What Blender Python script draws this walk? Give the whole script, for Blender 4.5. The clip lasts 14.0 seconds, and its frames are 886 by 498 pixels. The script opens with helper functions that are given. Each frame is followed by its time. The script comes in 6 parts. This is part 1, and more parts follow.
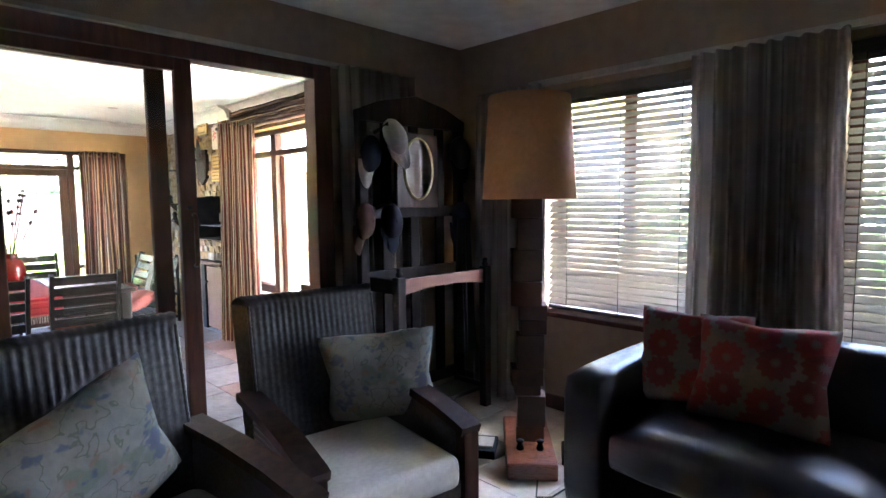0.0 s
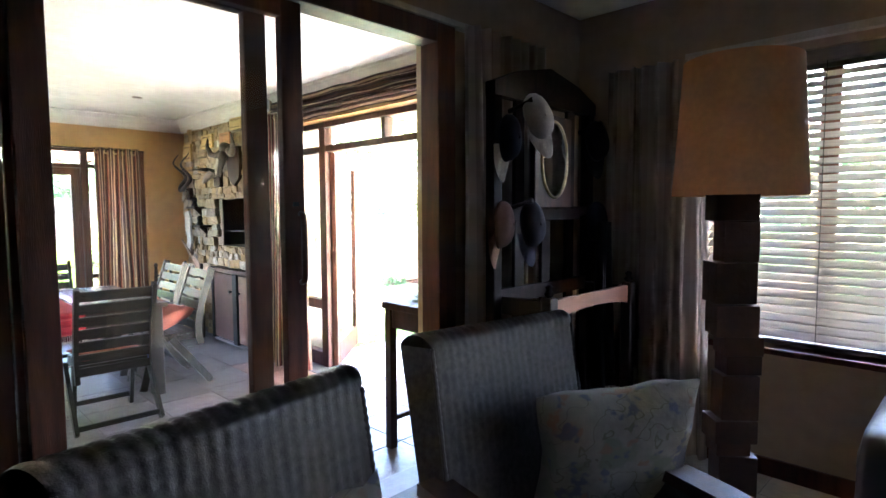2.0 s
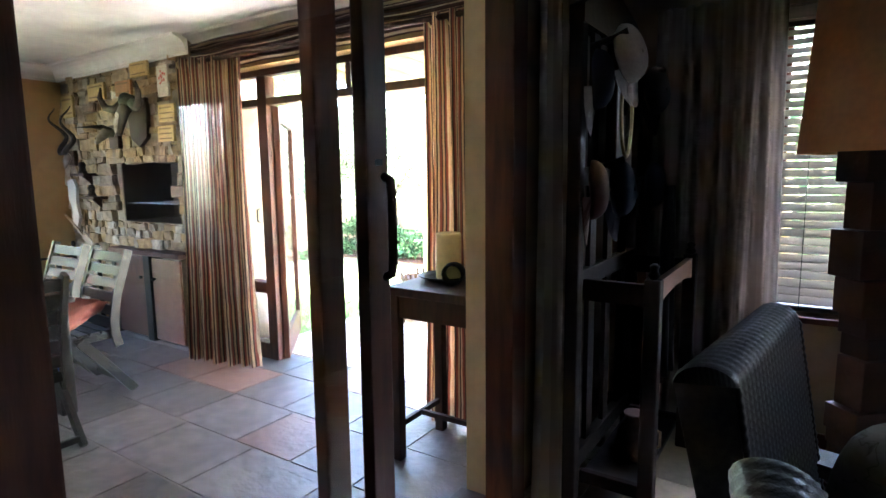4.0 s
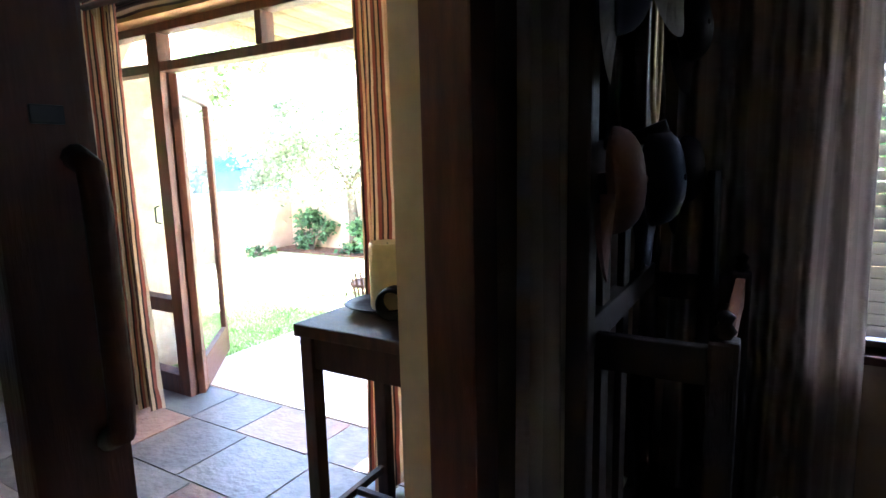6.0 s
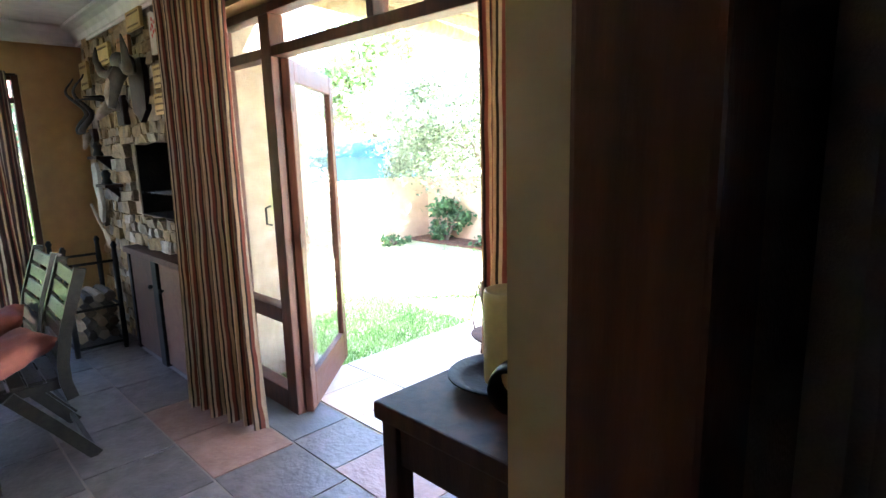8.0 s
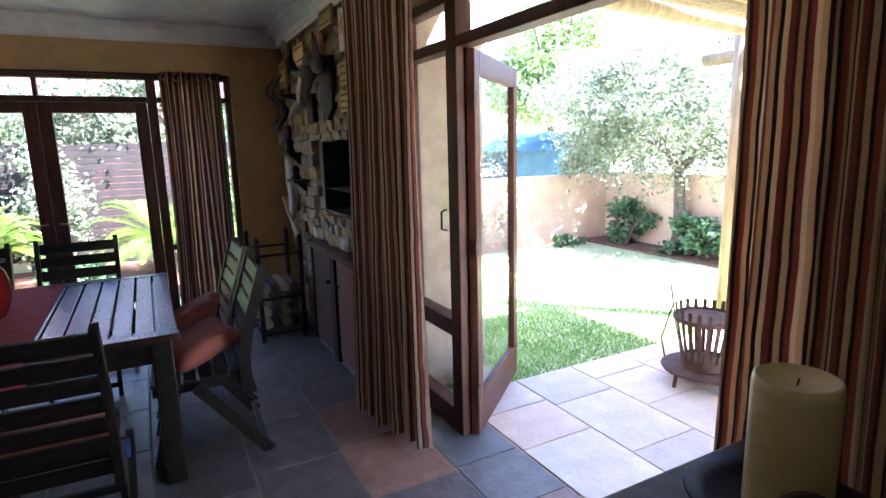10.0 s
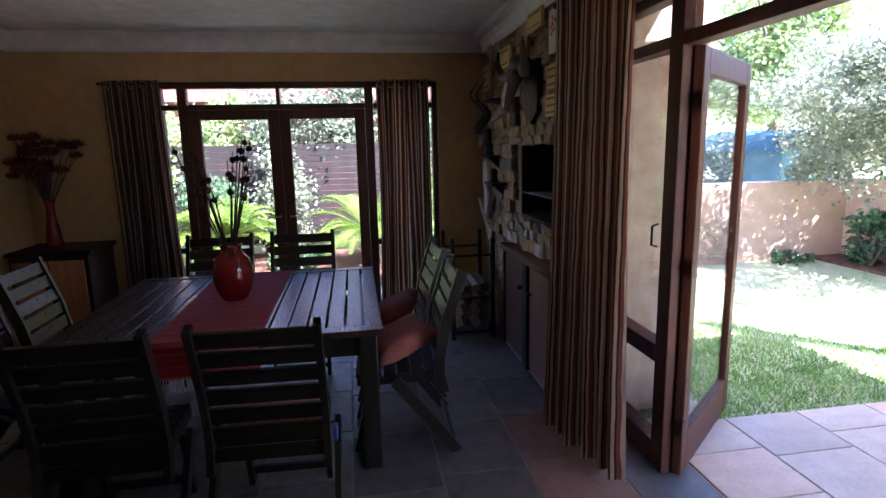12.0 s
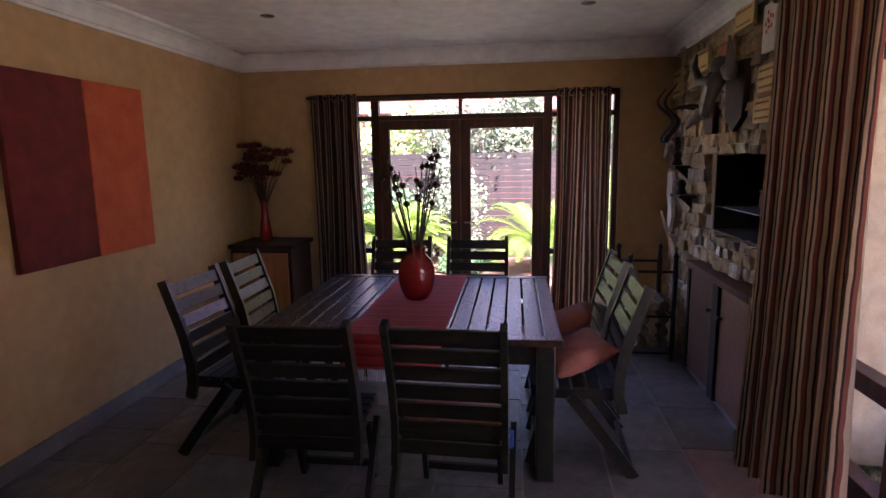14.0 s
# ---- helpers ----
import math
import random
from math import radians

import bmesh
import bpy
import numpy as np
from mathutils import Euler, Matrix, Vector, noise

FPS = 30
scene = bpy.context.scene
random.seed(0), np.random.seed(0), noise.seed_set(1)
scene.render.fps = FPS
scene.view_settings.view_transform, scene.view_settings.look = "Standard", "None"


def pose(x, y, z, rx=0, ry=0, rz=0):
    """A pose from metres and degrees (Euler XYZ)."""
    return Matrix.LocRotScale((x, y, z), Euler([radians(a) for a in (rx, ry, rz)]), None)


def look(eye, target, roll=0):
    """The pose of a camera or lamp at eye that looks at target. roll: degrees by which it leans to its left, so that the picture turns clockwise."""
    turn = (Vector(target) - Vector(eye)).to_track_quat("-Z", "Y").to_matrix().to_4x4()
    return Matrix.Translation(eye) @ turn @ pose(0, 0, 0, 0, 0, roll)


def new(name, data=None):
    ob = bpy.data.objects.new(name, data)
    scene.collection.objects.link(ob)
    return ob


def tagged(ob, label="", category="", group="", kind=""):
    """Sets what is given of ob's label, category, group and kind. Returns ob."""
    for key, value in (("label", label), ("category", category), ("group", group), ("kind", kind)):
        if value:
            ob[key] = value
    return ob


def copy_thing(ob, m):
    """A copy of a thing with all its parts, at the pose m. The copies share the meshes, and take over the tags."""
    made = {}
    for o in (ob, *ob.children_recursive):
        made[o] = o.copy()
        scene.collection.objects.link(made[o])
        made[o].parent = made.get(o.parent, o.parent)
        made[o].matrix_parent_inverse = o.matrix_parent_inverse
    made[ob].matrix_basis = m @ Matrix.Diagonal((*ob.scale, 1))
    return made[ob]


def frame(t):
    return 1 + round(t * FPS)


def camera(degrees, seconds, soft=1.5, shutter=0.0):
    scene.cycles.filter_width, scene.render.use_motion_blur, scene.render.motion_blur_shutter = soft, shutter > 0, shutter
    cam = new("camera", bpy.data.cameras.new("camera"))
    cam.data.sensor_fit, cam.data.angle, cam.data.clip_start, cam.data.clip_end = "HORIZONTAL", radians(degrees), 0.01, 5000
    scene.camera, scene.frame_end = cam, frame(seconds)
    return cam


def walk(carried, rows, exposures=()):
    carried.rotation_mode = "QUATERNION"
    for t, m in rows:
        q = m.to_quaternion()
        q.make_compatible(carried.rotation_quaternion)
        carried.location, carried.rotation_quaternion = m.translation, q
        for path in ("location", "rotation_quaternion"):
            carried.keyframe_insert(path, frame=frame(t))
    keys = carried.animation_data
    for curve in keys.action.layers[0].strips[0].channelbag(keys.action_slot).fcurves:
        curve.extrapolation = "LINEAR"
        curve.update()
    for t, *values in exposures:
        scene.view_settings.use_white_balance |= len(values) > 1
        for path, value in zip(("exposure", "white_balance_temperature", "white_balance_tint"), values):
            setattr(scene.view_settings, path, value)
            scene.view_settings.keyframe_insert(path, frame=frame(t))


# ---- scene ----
cam = camera(77.0, 14.0)
PATH = [
    (0, (0.127, 0.172, 1.528), (-1.294, 1.57, 1.357), -0.55),
    (0.5, (-0.14, 0.155, 1.534), (-1.568, 1.545, 1.364), -0.5),
    (1, (-0.397, 0.123, 1.5), (-1.815, 1.525, 1.347), -0.37),
    (1.5, (-0.636, 0.104, 1.488), (-2.044, 1.518, 1.339), -0.27),
    (2, (-0.887, 0.152, 1.487), (-2.292, 1.569, 1.345), -0.23),
    (2.6, (-1.14, 0.14, 1.476), (-2.509, 1.624, 1.318), -0.33),
    (3.2, (-1.42, 0.1, 1.473), (-2.695, 1.698, 1.27), -0.47),
    (3.8, (-1.72, 0.105, 1.474), (-2.86, 1.781, 1.223), -0.6),
    (4.2, (-1.838, 0.255, 1.476), (-2.915, 1.928, 1.198), -0.7),
    (4.5, (-1.862, 0.435, 1.476), (-2.931, 2.095, 1.186), -0.8),
    (5, (-2.003, 0.578, 1.474), (-3.022, 2.272, 1.171), -1.1),
    (5.5, (-2.109, 0.788, 1.475), (-3.104, 2.494, 1.159), -1.13),
    (6, (-2.164, 0.965, 1.464), (-3.164, 2.668, 1.152), -1.33),
    (6.5, (-2.261, 1.122, 1.496), (-3.283, 2.809, 1.164), -1.33),
    (7, (-2.359, 1.284, 1.511), (-3.459, 2.918, 1.168), -1.57),
    (7.5, (-2.454, 1.411, 1.514), (-3.688, 2.945, 1.16), -1.57),
    (8, (-2.518, 1.521, 1.532), (-3.909, 2.912, 1.172), -1.53),
    (10.5, (-2.937, 1.685, 1.575), (-4.735, 2.477, 1.202), -1.47),
    (11, (-2.975, 1.677, 1.589), (-4.832, 2.315, 1.213), -1.43),
    (11.5, (-2.986, 1.666, 1.608), (-4.895, 2.13, 1.234), -1.33),
    (12, (-2.99, 1.638, 1.618), (-4.933, 1.943, 1.254), -1.3),
    (12.5, (-2.99, 1.624, 1.627), (-4.952, 1.789, 1.274), -1.23),
    (13, (-2.997, 1.613, 1.625), (-4.968, 1.647, 1.285), -1.17),
    (13.5, (-3.003, 1.571, 1.631), (-4.973, 1.469, 1.298), -1.0),
    (14, (-3.008, 1.513, 1.614), (-4.966, 1.259, 1.293), -0.9),
]
EXPOSURES = [(0, 6.85, 5850, 20), (2.2, 6.5, 5850, 19), (4.5, 5.75, 5800, 15), (6.5, 5.35, 5750, 16), (8, 4.95, 5700, 16), (10.5, 3.7, 5500, 28), (12.5, 3.2, 5600, 38), (14, 3.75, 6150, 49)]
walk(cam, [(t, look(eye, target, roll)) for t, eye, target, roll in PATH], EXPOSURES)

# ---- sky, sun and daylight in the openings ----
SUN_EL, SUN_AZ = 50.0, 45.0  # degrees up, and clockwise from north (+y)
world = bpy.data.worlds.new("sky")
scene.world = world
world.use_nodes = True
sky = world.node_tree.nodes.new("ShaderNodeTexSky")
sky.sky_type, sky.sun_disc = "NISHITA", False
sky.sun_elevation, sky.sun_rotation = radians(SUN_EL), radians(SUN_AZ)
world.node_tree.nodes["Background"].inputs["Strength"].default_value = 0.125
world.node_tree.links.new(sky.outputs[0], world.node_tree.nodes["Background"].inputs["Color"])
sun = new("sun", bpy.data.lights.new("sun", "SUN"))
sun.data.energy, sun.data.angle, sun.data.color = 5.0, radians(0.5), (1.0, 0.95, 0.86)
sun_dir = Vector((math.sin(radians(SUN_AZ)) * math.cos(radians(SUN_EL)), math.cos(radians(SUN_AZ)) * math.cos(radians(SUN_EL)), math.sin(radians(SUN_EL))))
sun.matrix_basis = look(sun_dir * 20, (0, 0, 0))


# ---- materials ----
def mat(name, c1, c2, scale=6.0, rough=0.6, metal=0.0, bump=0.15, bscale=80.0, stretch=(1, 1, 1), vary=0.0, coat=0.0, sheen=0.0, bdist=0.01, spec=0.5):
    """Two-scale noise colour between c1 and c2, with fine relief; vary: how much one piece differs from the next."""
    m = bpy.data.materials.new(name)
    m.use_nodes = True
    n, l = m.node_tree.nodes, m.node_tree.links
    b = n["Principled BSDF"]
    tc, mp = n.new("ShaderNodeTexCoord"), n.new("ShaderNodeMapping")
    mp.inputs["Scale"].default_value = stretch
    l.new(tc.outputs["Object"], mp.inputs["Vector"])
    big, fine, rel = (n.new("ShaderNodeTexNoise") for _ in range(3))
    for t, s, d in ((big, scale, 6), (fine, scale * 7.3, 4), (rel, bscale, 5)):
        t.inputs["Scale"].default_value, t.inputs["Detail"].default_value = s, d
        l.new(mp.outputs[0], t.inputs["Vector"])
    ramp = n.new("ShaderNodeValToRGB")
    ramp.color_ramp.elements[0].position, ramp.color_ramp.elements[1].position = 0.34, 0.68
    ramp.color_ramp.elements[0].color, ramp.color_ramp.elements[1].color = (*c1, 1), (*c2, 1)
    l.new(big.outputs["Fac"], ramp.inputs[0])
    hsv = n.new("ShaderNodeHueSaturation")
    rng = n.new("ShaderNodeMapRange")
    rng.inputs["To Min"].default_value, rng.inputs["To Max"].default_value = 0.78, 1.22
    l.new(fine.outputs["Fac"], rng.inputs["Value"])
    l.new(ramp.outputs[0], hsv.inputs["Color"])
    last = rng.outputs[0]
    if vary:
        info, r2, mul = n.new("ShaderNodeObjectInfo"), n.new("ShaderNodeMapRange"), n.new("ShaderNodeMath")
        r2.inputs["To Min"].default_value, r2.inputs["To Max"].default_value = 1 - vary, 1 + vary
        mul.operation = "MULTIPLY"
        l.new(info.outputs["Random"], r2.inputs["Value"])
        l.new(last, mul.inputs[0]), l.new(r2.outputs[0], mul.inputs[1])
        last = mul.outputs[0]
    l.new(last, hsv.inputs["Value"])
    l.new(hsv.outputs[0], b.inputs["Base Color"])
    rr = n.new("ShaderNodeMapRange")
    rr.inputs["To Min"].default_value, rr.inputs["To Max"].default_value = max(0.03, rough - 0.12), min(1, rough + 0.12)
    l.new(fine.outputs["Fac"], rr.inputs["Value"])
    l.new(rr.outputs[0], b.inputs["Roughness"])
    b.inputs["Metallic"].default_value = metal
    b.inputs["Coat Weight"].default_value = coat
    b.inputs["Specular IOR Level"].default_value = spec
    b.inputs["Sheen Weight"].default_value = sheen
    if bump:
        bp = n.new("ShaderNodeBump")
        bp.inputs["Strength"].default_value, bp.inputs["Distance"].default_value = bump, bdist
        l.new(rel.outputs["Fac"], bp.inputs["Height"])
        l.new(bp.outputs[0], b.inputs["Normal"])
    return m


def striped(name, colours, repeat=1.0, rough=0.9):
    """Woven cloth with lengthwise stripes that follow the cloth (u runs across it in metres)."""
    m = mat(name, (0.5,) * 3, (0.5,) * 3, 40, rough, bump=0.25, bscale=400, bdist=0.002, sheen=0.2)
    n, l = m.node_tree.nodes, m.node_tree.links
    b = n["Principled BSDF"]
    tc, sep, frac, ramp = n.new("ShaderNodeTexCoord"), n.new("ShaderNodeSeparateXYZ"), n.new("ShaderNodeMath"), n.new("ShaderNodeValToRGB")
    wob, add, sc = n.new("ShaderNodeTexNoise"), n.new("ShaderNodeMath"), n.new("ShaderNodeMath")
    wob.inputs["Scale"].default_value = 5
    l.new(tc.outputs["UV"], wob.inputs["Vector"])
    l.new(tc.outputs["UV"], sep.inputs[0])
    sc.operation, sc.inputs[1].default_value = "MULTIPLY", 0.012
    l.new(wob.outputs["Fac"], sc.inputs[0])
    l.new(sep.outputs[0], add.inputs[0]), l.new(sc.outputs[0], add.inputs[1])
    mul = n.new("ShaderNodeMath")
    mul.operation, mul.inputs[1].default_value = "MULTIPLY", repeat
    l.new(add.outputs[0], mul.inputs[0])
    frac.operation = "FRACT"
    l.new(mul.outputs[0], frac.inputs[0])
    l.new(frac.outputs[0], ramp.inputs[0])
    ramp.color_ramp.interpolation = "CONSTANT"
    e = ramp.color_ramp.elements
    e[0].position, e[0].color = 0, (*colours[0][1], 1)
    e[1].position, e[1].color = colours[1][0], (*colours[1][1], 1)
    for p, c in colours[2:]:
        e.new(p).color = (*c, 1)
    hsv = [x for x in n if x.type == "HUE_SAT"][0]
    l.new(ramp.outputs[0], hsv.inputs["Color"])
    # thin cloth lets some light through
    tr, mix, out = n.new("ShaderNodeBsdfTranslucent"), n.new("ShaderNodeMixShader"), n["Material Output"]
    mix.inputs[0].default_value = 0.10
    l.new(hsv.outputs[0], tr.inputs[0])
    l.new(b.outputs[0], mix.inputs[1]), l.new(tr.outputs[0], mix.inputs[2])
    l.new(mix.outputs[0], out.inputs[0])
    return m


def glass_mat(name, tint=(1, 1, 1), gloss=1.0):
    m = bpy.data.materials.new(name)
    m.use_nodes = True
    n, l = m.node_tree.nodes, m.node_tree.links
    n.remove(n["Principled BSDF"])
    tr, gl, mix, fr, k = n.new("ShaderNodeBsdfTransparent"), n.new("ShaderNodeBsdfGlossy"), n.new("ShaderNodeMixShader"), n.new("ShaderNodeLayerWeight"), n.new("ShaderNodeMath")
    tr.inputs[0].default_value = (*tint, 1)
    gl.inputs["Roughness"].default_value = 0.01
    fr.inputs[0].default_value = 0.5
    k.operation, k.inputs[1].default_value = "POWER", 4.0
    ks = n.new("ShaderNodeMath")
    ks.operation, ks.inputs[1].default_value, ks.inputs[2].default_value = "MULTIPLY_ADD", 0.9 * gloss, 0.035 * gloss
    l.new(fr.outputs["Facing"], k.inputs[0]), l.new(k.outputs[0], ks.inputs[0]), l.new(ks.outputs[0], mix.inputs[0])
    l.new(tr.outputs[0], mix.inputs[1]), l.new(gl.outputs[0], mix.inputs[2])
    l.new(mix.outputs[0], n["Material Output"].inputs[0])
    return m


def leafy(name, c1, c2, rough=0.45):
    """Leaves: colour differs from leaf to leaf, and light shines through."""
    m = mat(name, c1, c2, 3, rough, bump=0)
    n, l = m.node_tree.nodes, m.node_tree.links
    hsv = [x for x in n if x.type == "HUE_SAT"][0]
    geo, r2 = n.new("ShaderNodeNewGeometry"), n.new("ShaderNodeMapRange")
    r2.inputs["To Min"].default_value, r2.inputs["To Max"].default_value = 0.6, 1.5
    l.new(geo.outputs["Random Per Island"], r2.inputs["Value"])
    l.new(r2.outputs[0], hsv.inputs["Value"])
    tr, mix = n.new("ShaderNodeBsdfTranslucent"), n.new("ShaderNodeMixShader")
    mix.inputs[0].default_value = 0.35
    l.new(hsv.outputs[0], tr.inputs[0])
    l.new(n["Principled BSDF"].outputs[0], mix.inputs[1]), l.new(tr.outputs[0], mix.inputs[2])
    l.new(mix.outputs[0], n["Material Output"].inputs[0])
    return m


M = {
    "lounge_wall": mat("taupe_plaster", (0.30, 0.22, 0.15), (0.35, 0.26, 0.18), 2, 0.85, bump=0.2, bscale=120),
    "dining_wall": mat("ochre_plaster", (0.50, 0.305, 0.135), (0.57, 0.36, 0.17), 1.5, 0.8, bump=0.2, bscale=120),
    "white": mat("white_ceiling_paint", (0.80, 0.785, 0.76), (0.85, 0.835, 0.81), 1.2, 0.85, bump=0.1),
    "cream": mat("cream_paint", (0.44, 0.36, 0.23), (0.50, 0.42, 0.28), 2, 0.7, bump=0.1),
    "red_wood": mat("red_brown_stained_wood", (0.055, 0.019, 0.012), (0.105, 0.037, 0.021), 5, 0.45, bump=0.15, bscale=60, stretch=(6, 6, 0.7), spec=0.3),
    "dark_wood": mat("dark_stained_wood", (0.028, 0.014, 0.009), (0.060, 0.028, 0.016), 6, 0.5, bump=0.15, bscale=60, stretch=(5, 5, 0.8), vary=0.2, spec=0.25),
    "slat_wood": mat("worn_dark_slat_wood", (0.018, 0.010, 0.008), (0.05, 0.026, 0.018), 5, 0.29, bump=0.08, bscale=45, stretch=(1, 7, 7), vary=0.25),
    "chair_wood": mat("dark_slatted_chair_wood", (0.010, 0.009, 0.0065), (0.026, 0.022, 0.014), 5, 0.31, bump=0.05, bscale=45, stretch=(1, 7, 7), vary=0.2, spec=0.42),
    # Patio slate: sunlit brightness put into the colours, far above the indoor slate.
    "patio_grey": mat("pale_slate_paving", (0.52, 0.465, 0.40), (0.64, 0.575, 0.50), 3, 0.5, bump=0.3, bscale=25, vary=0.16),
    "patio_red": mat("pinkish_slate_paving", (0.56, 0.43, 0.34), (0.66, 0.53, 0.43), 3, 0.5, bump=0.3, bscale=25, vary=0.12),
    "orange_wood": mat("orange_pine", (0.34, 0.14, 0.05), (0.46, 0.20, 0.08), 4, 0.5, bump=0.15, bscale=50, stretch=(6, 6, 0.8)),
    "peach_wood": mat("pale_reddish_wood", (0.16, 0.06, 0.035), (0.22, 0.09, 0.05), 4, 0.4, bump=0.1, stretch=(6, 1, 6)),
    "mortar": mat("sandy_mortar", (0.34, 0.27, 0.19), (0.44, 0.36, 0.26), 12, 0.95, bump=0.4, bscale=90),
    "soot": mat("sooty_brick", (0.012, 0.011, 0.010), (0.03, 0.027, 0.024), 8, 0.9, bump=0.4, bscale=50),
    "tile_grey": mat("grey_slate_tile", (0.115, 0.105, 0.105), (0.19, 0.172, 0.172), 4, 0.40, bump=0.45, bscale=14, vary=0.26, bdist=0.012),
    "tile_red": mat("rust_slate_tile", (0.20, 0.115, 0.09), (0.27, 0.17, 0.14), 4, 0.40, bump=0.45, bscale=14, vary=0.2, bdist=0.012),
    "tile_blue": mat("blue_slate_tile", (0.10, 0.115, 0.13), (0.17, 0.18, 0.20), 3, 0.4, bump=0.3, bscale=25, vary=0.15),
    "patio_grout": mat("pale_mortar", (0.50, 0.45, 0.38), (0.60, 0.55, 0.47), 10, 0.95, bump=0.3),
    "grout": mat("grey_grout", (0.24, 0.22, 0.20), (0.31, 0.285, 0.26), 10, 0.95, bump=0.3),
    "lounge_tile": mat("cream_ceramic_tile", (0.60, 0.54, 0.45), (0.68, 0.62, 0.53), 1.5, 0.22, bump=0.05, bscale=20, vary=0.05),
    "wicker": mat("dark_woven_wicker", (0.015, 0.012, 0.011), (0.05, 0.042, 0.038), 60, 0.33, bump=0.3, bscale=300, bdist=0.003, spec=0.45),
    "leather": mat("black_leather", (0.012, 0.012, 0.014), (0.022, 0.022, 0.026), 5, 0.37, bump=0.15, bscale=180, bdist=0.001, spec=0.24),
    "seat_cloth": mat("cream_seat_cloth", (0.52, 0.48, 0.42), (0.60, 0.56, 0.50), 8, 0.9, bump=0.3, bscale=350, bdist=0.002),
    "tan_cloth": mat("grey_beige_cloth", (0.42, 0.37, 0.31), (0.50, 0.45, 0.38), 10, 0.9, bump=0.3, bscale=300, bdist=0.002),
    "red_cloth": mat("red_cloth", (0.50, 0.05, 0.05), (0.62, 0.10, 0.08), 12, 0.9, bump=0.3, bscale=300, bdist=0.002),
    "terracotta_cloth": mat("terracotta_cushion_cloth", (0.25, 0.075, 0.05), (0.33, 0.105, 0.068), 9, 0.9, bump=0.3, bscale=300, bdist=0.002),
    "shade": mat("orange_lampshade_cloth", (0.52, 0.24, 0.10), (0.60, 0.29, 0.13), 6, 0.85, bump=0.2, bscale=300, bdist=0.002),
    "lamp_wood": mat("dark_railway_sleeper_wood", (0.05, 0.022, 0.014), (0.11, 0.05, 0.03), 7, 0.55, bump=0.3, bscale=40, vary=0.3),
    "lamp_base": mat("polished_red_wood", (0.22, 0.07, 0.035), (0.32, 0.11, 0.055), 5, 0.3, bump=0.1, stretch=(1, 6, 6), coat=0.3),
    "vase_red": mat("glazed_red_ceramic", (0.21, 0.011, 0.010), (0.27, 0.017, 0.013), 3, 0.18, bump=0.05, coat=0.5),
    "black": mat("black_paint", (0.010, 0.010, 0.010), (0.02, 0.02, 0.02), 8, 0.5, bump=0.1, spec=0.2),
    "steel": mat("blackened_steel", (0.03, 0.03, 0.032), (0.06, 0.058, 0.055), 12, 0.45, 0.7, bump=0.15),
    "rust": mat("rusty_iron", (0.05, 0.028, 0.02), (0.11, 0.06, 0.04), 14, 0.75, 0.2, bump=0.3),
    "brass": mat("dull_brass", (0.42, 0.32, 0.16), (0.55, 0.43, 0.24), 20, 0.35, 0.9, bump=0.05),
    "chrome": mat("brushed_chrome", (0.55, 0.55, 0.56), (0.66, 0.66, 0.67), 20, 0.25, 1.0, bump=0.02),
    "bone": mat("weathered_bone", (0.34, 0.28, 0.21), (0.62, 0.55, 0.45), 18, 0.75, bump=0.3),
    "horn": mat("dark_horn", (0.025, 0.018, 0.014), (0.07, 0.05, 0.035), 15, 0.45, bump=0.3, bscale=90),
    "sign": mat("yellowed_wooden_sign", (0.50, 0.34, 0.12), (0.60, 0.43, 0.18), 6, 0.7, bump=0.1, vary=0.25),
    "ink": mat("dark_brown_ink", (0.20, 0.125, 0.06), (0.26, 0.165, 0.08), 10, 0.8, bump=0),
    "paper": mat("white_card", (0.66, 0.62, 0.55), (0.74, 0.70, 0.63), 6, 0.7, bump=0.05),
    "wax": mat("ivory_wax", (0.62, 0.52, 0.26), (0.70, 0.60, 0.34), 4, 0.45, bump=0.08),
    "maroon": mat("maroon_canvas", (0.13, 0.012, 0.012), (0.19, 0.022, 0.018), 9, 0.85, bump=0.3, bscale=200, bdist=0.003),
    "orange": mat("orange_canvas", (0.50, 0.085, 0.028), (0.60, 0.12, 0.04), 7, 0.85, bump=0.3, bscale=200, bdist=0.003),
    "pole": mat("weathered_pine_pole", (0.44, 0.34, 0.23), (0.58, 0.47, 0.34), 6, 0.75, bump=0.3, bscale=40, stretch=(4, 4, 0.6), vary=0.2),
    "garden_wall": mat("peach_render", (0.52, 0.38, 0.28), (0.60, 0.45, 0.34), 0.7, 0.9, bump=0.4, bscale=40),
    "house_wall": mat("pink_beige_render", (0.56, 0.43, 0.36), (0.62, 0.49, 0.41), 0.8, 0.9, bump=0.4, bscale=40),
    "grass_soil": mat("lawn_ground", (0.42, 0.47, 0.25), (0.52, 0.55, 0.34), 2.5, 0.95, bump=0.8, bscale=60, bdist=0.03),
    "soil": mat("bark_mulch", (0.10, 0.05, 0.03), (0.20, 0.10, 0.06), 14, 0.95, bump=0.9, bscale=50, bdist=0.03),
    "roof_blue": mat("blue_corrugated_steel", (0.035, 0.12, 0.17), (0.05, 0.16, 0.22), 3, 0.5, 0.2, bump=0.1),
    "brick_red": mat("red_brick_and_tile", (0.22, 0.075, 0.06), (0.32, 0.12, 0.10), 6, 0.8, bump=0.3),
    "pergola_pole": mat("weathered_pergola_pole", (0.19, 0.15, 0.075), (0.30, 0.24, 0.13), 6, 0.8, bump=0.4, bscale=40, stretch=(4, 4, 0.6), vary=0.35),
    "fence_wood": mat("dark_fence_slat", (0.008, 0.0055, 0.0045), (0.020, 0.014, 0.011), 5, 0.8, bump=0.3, vary=0.25),
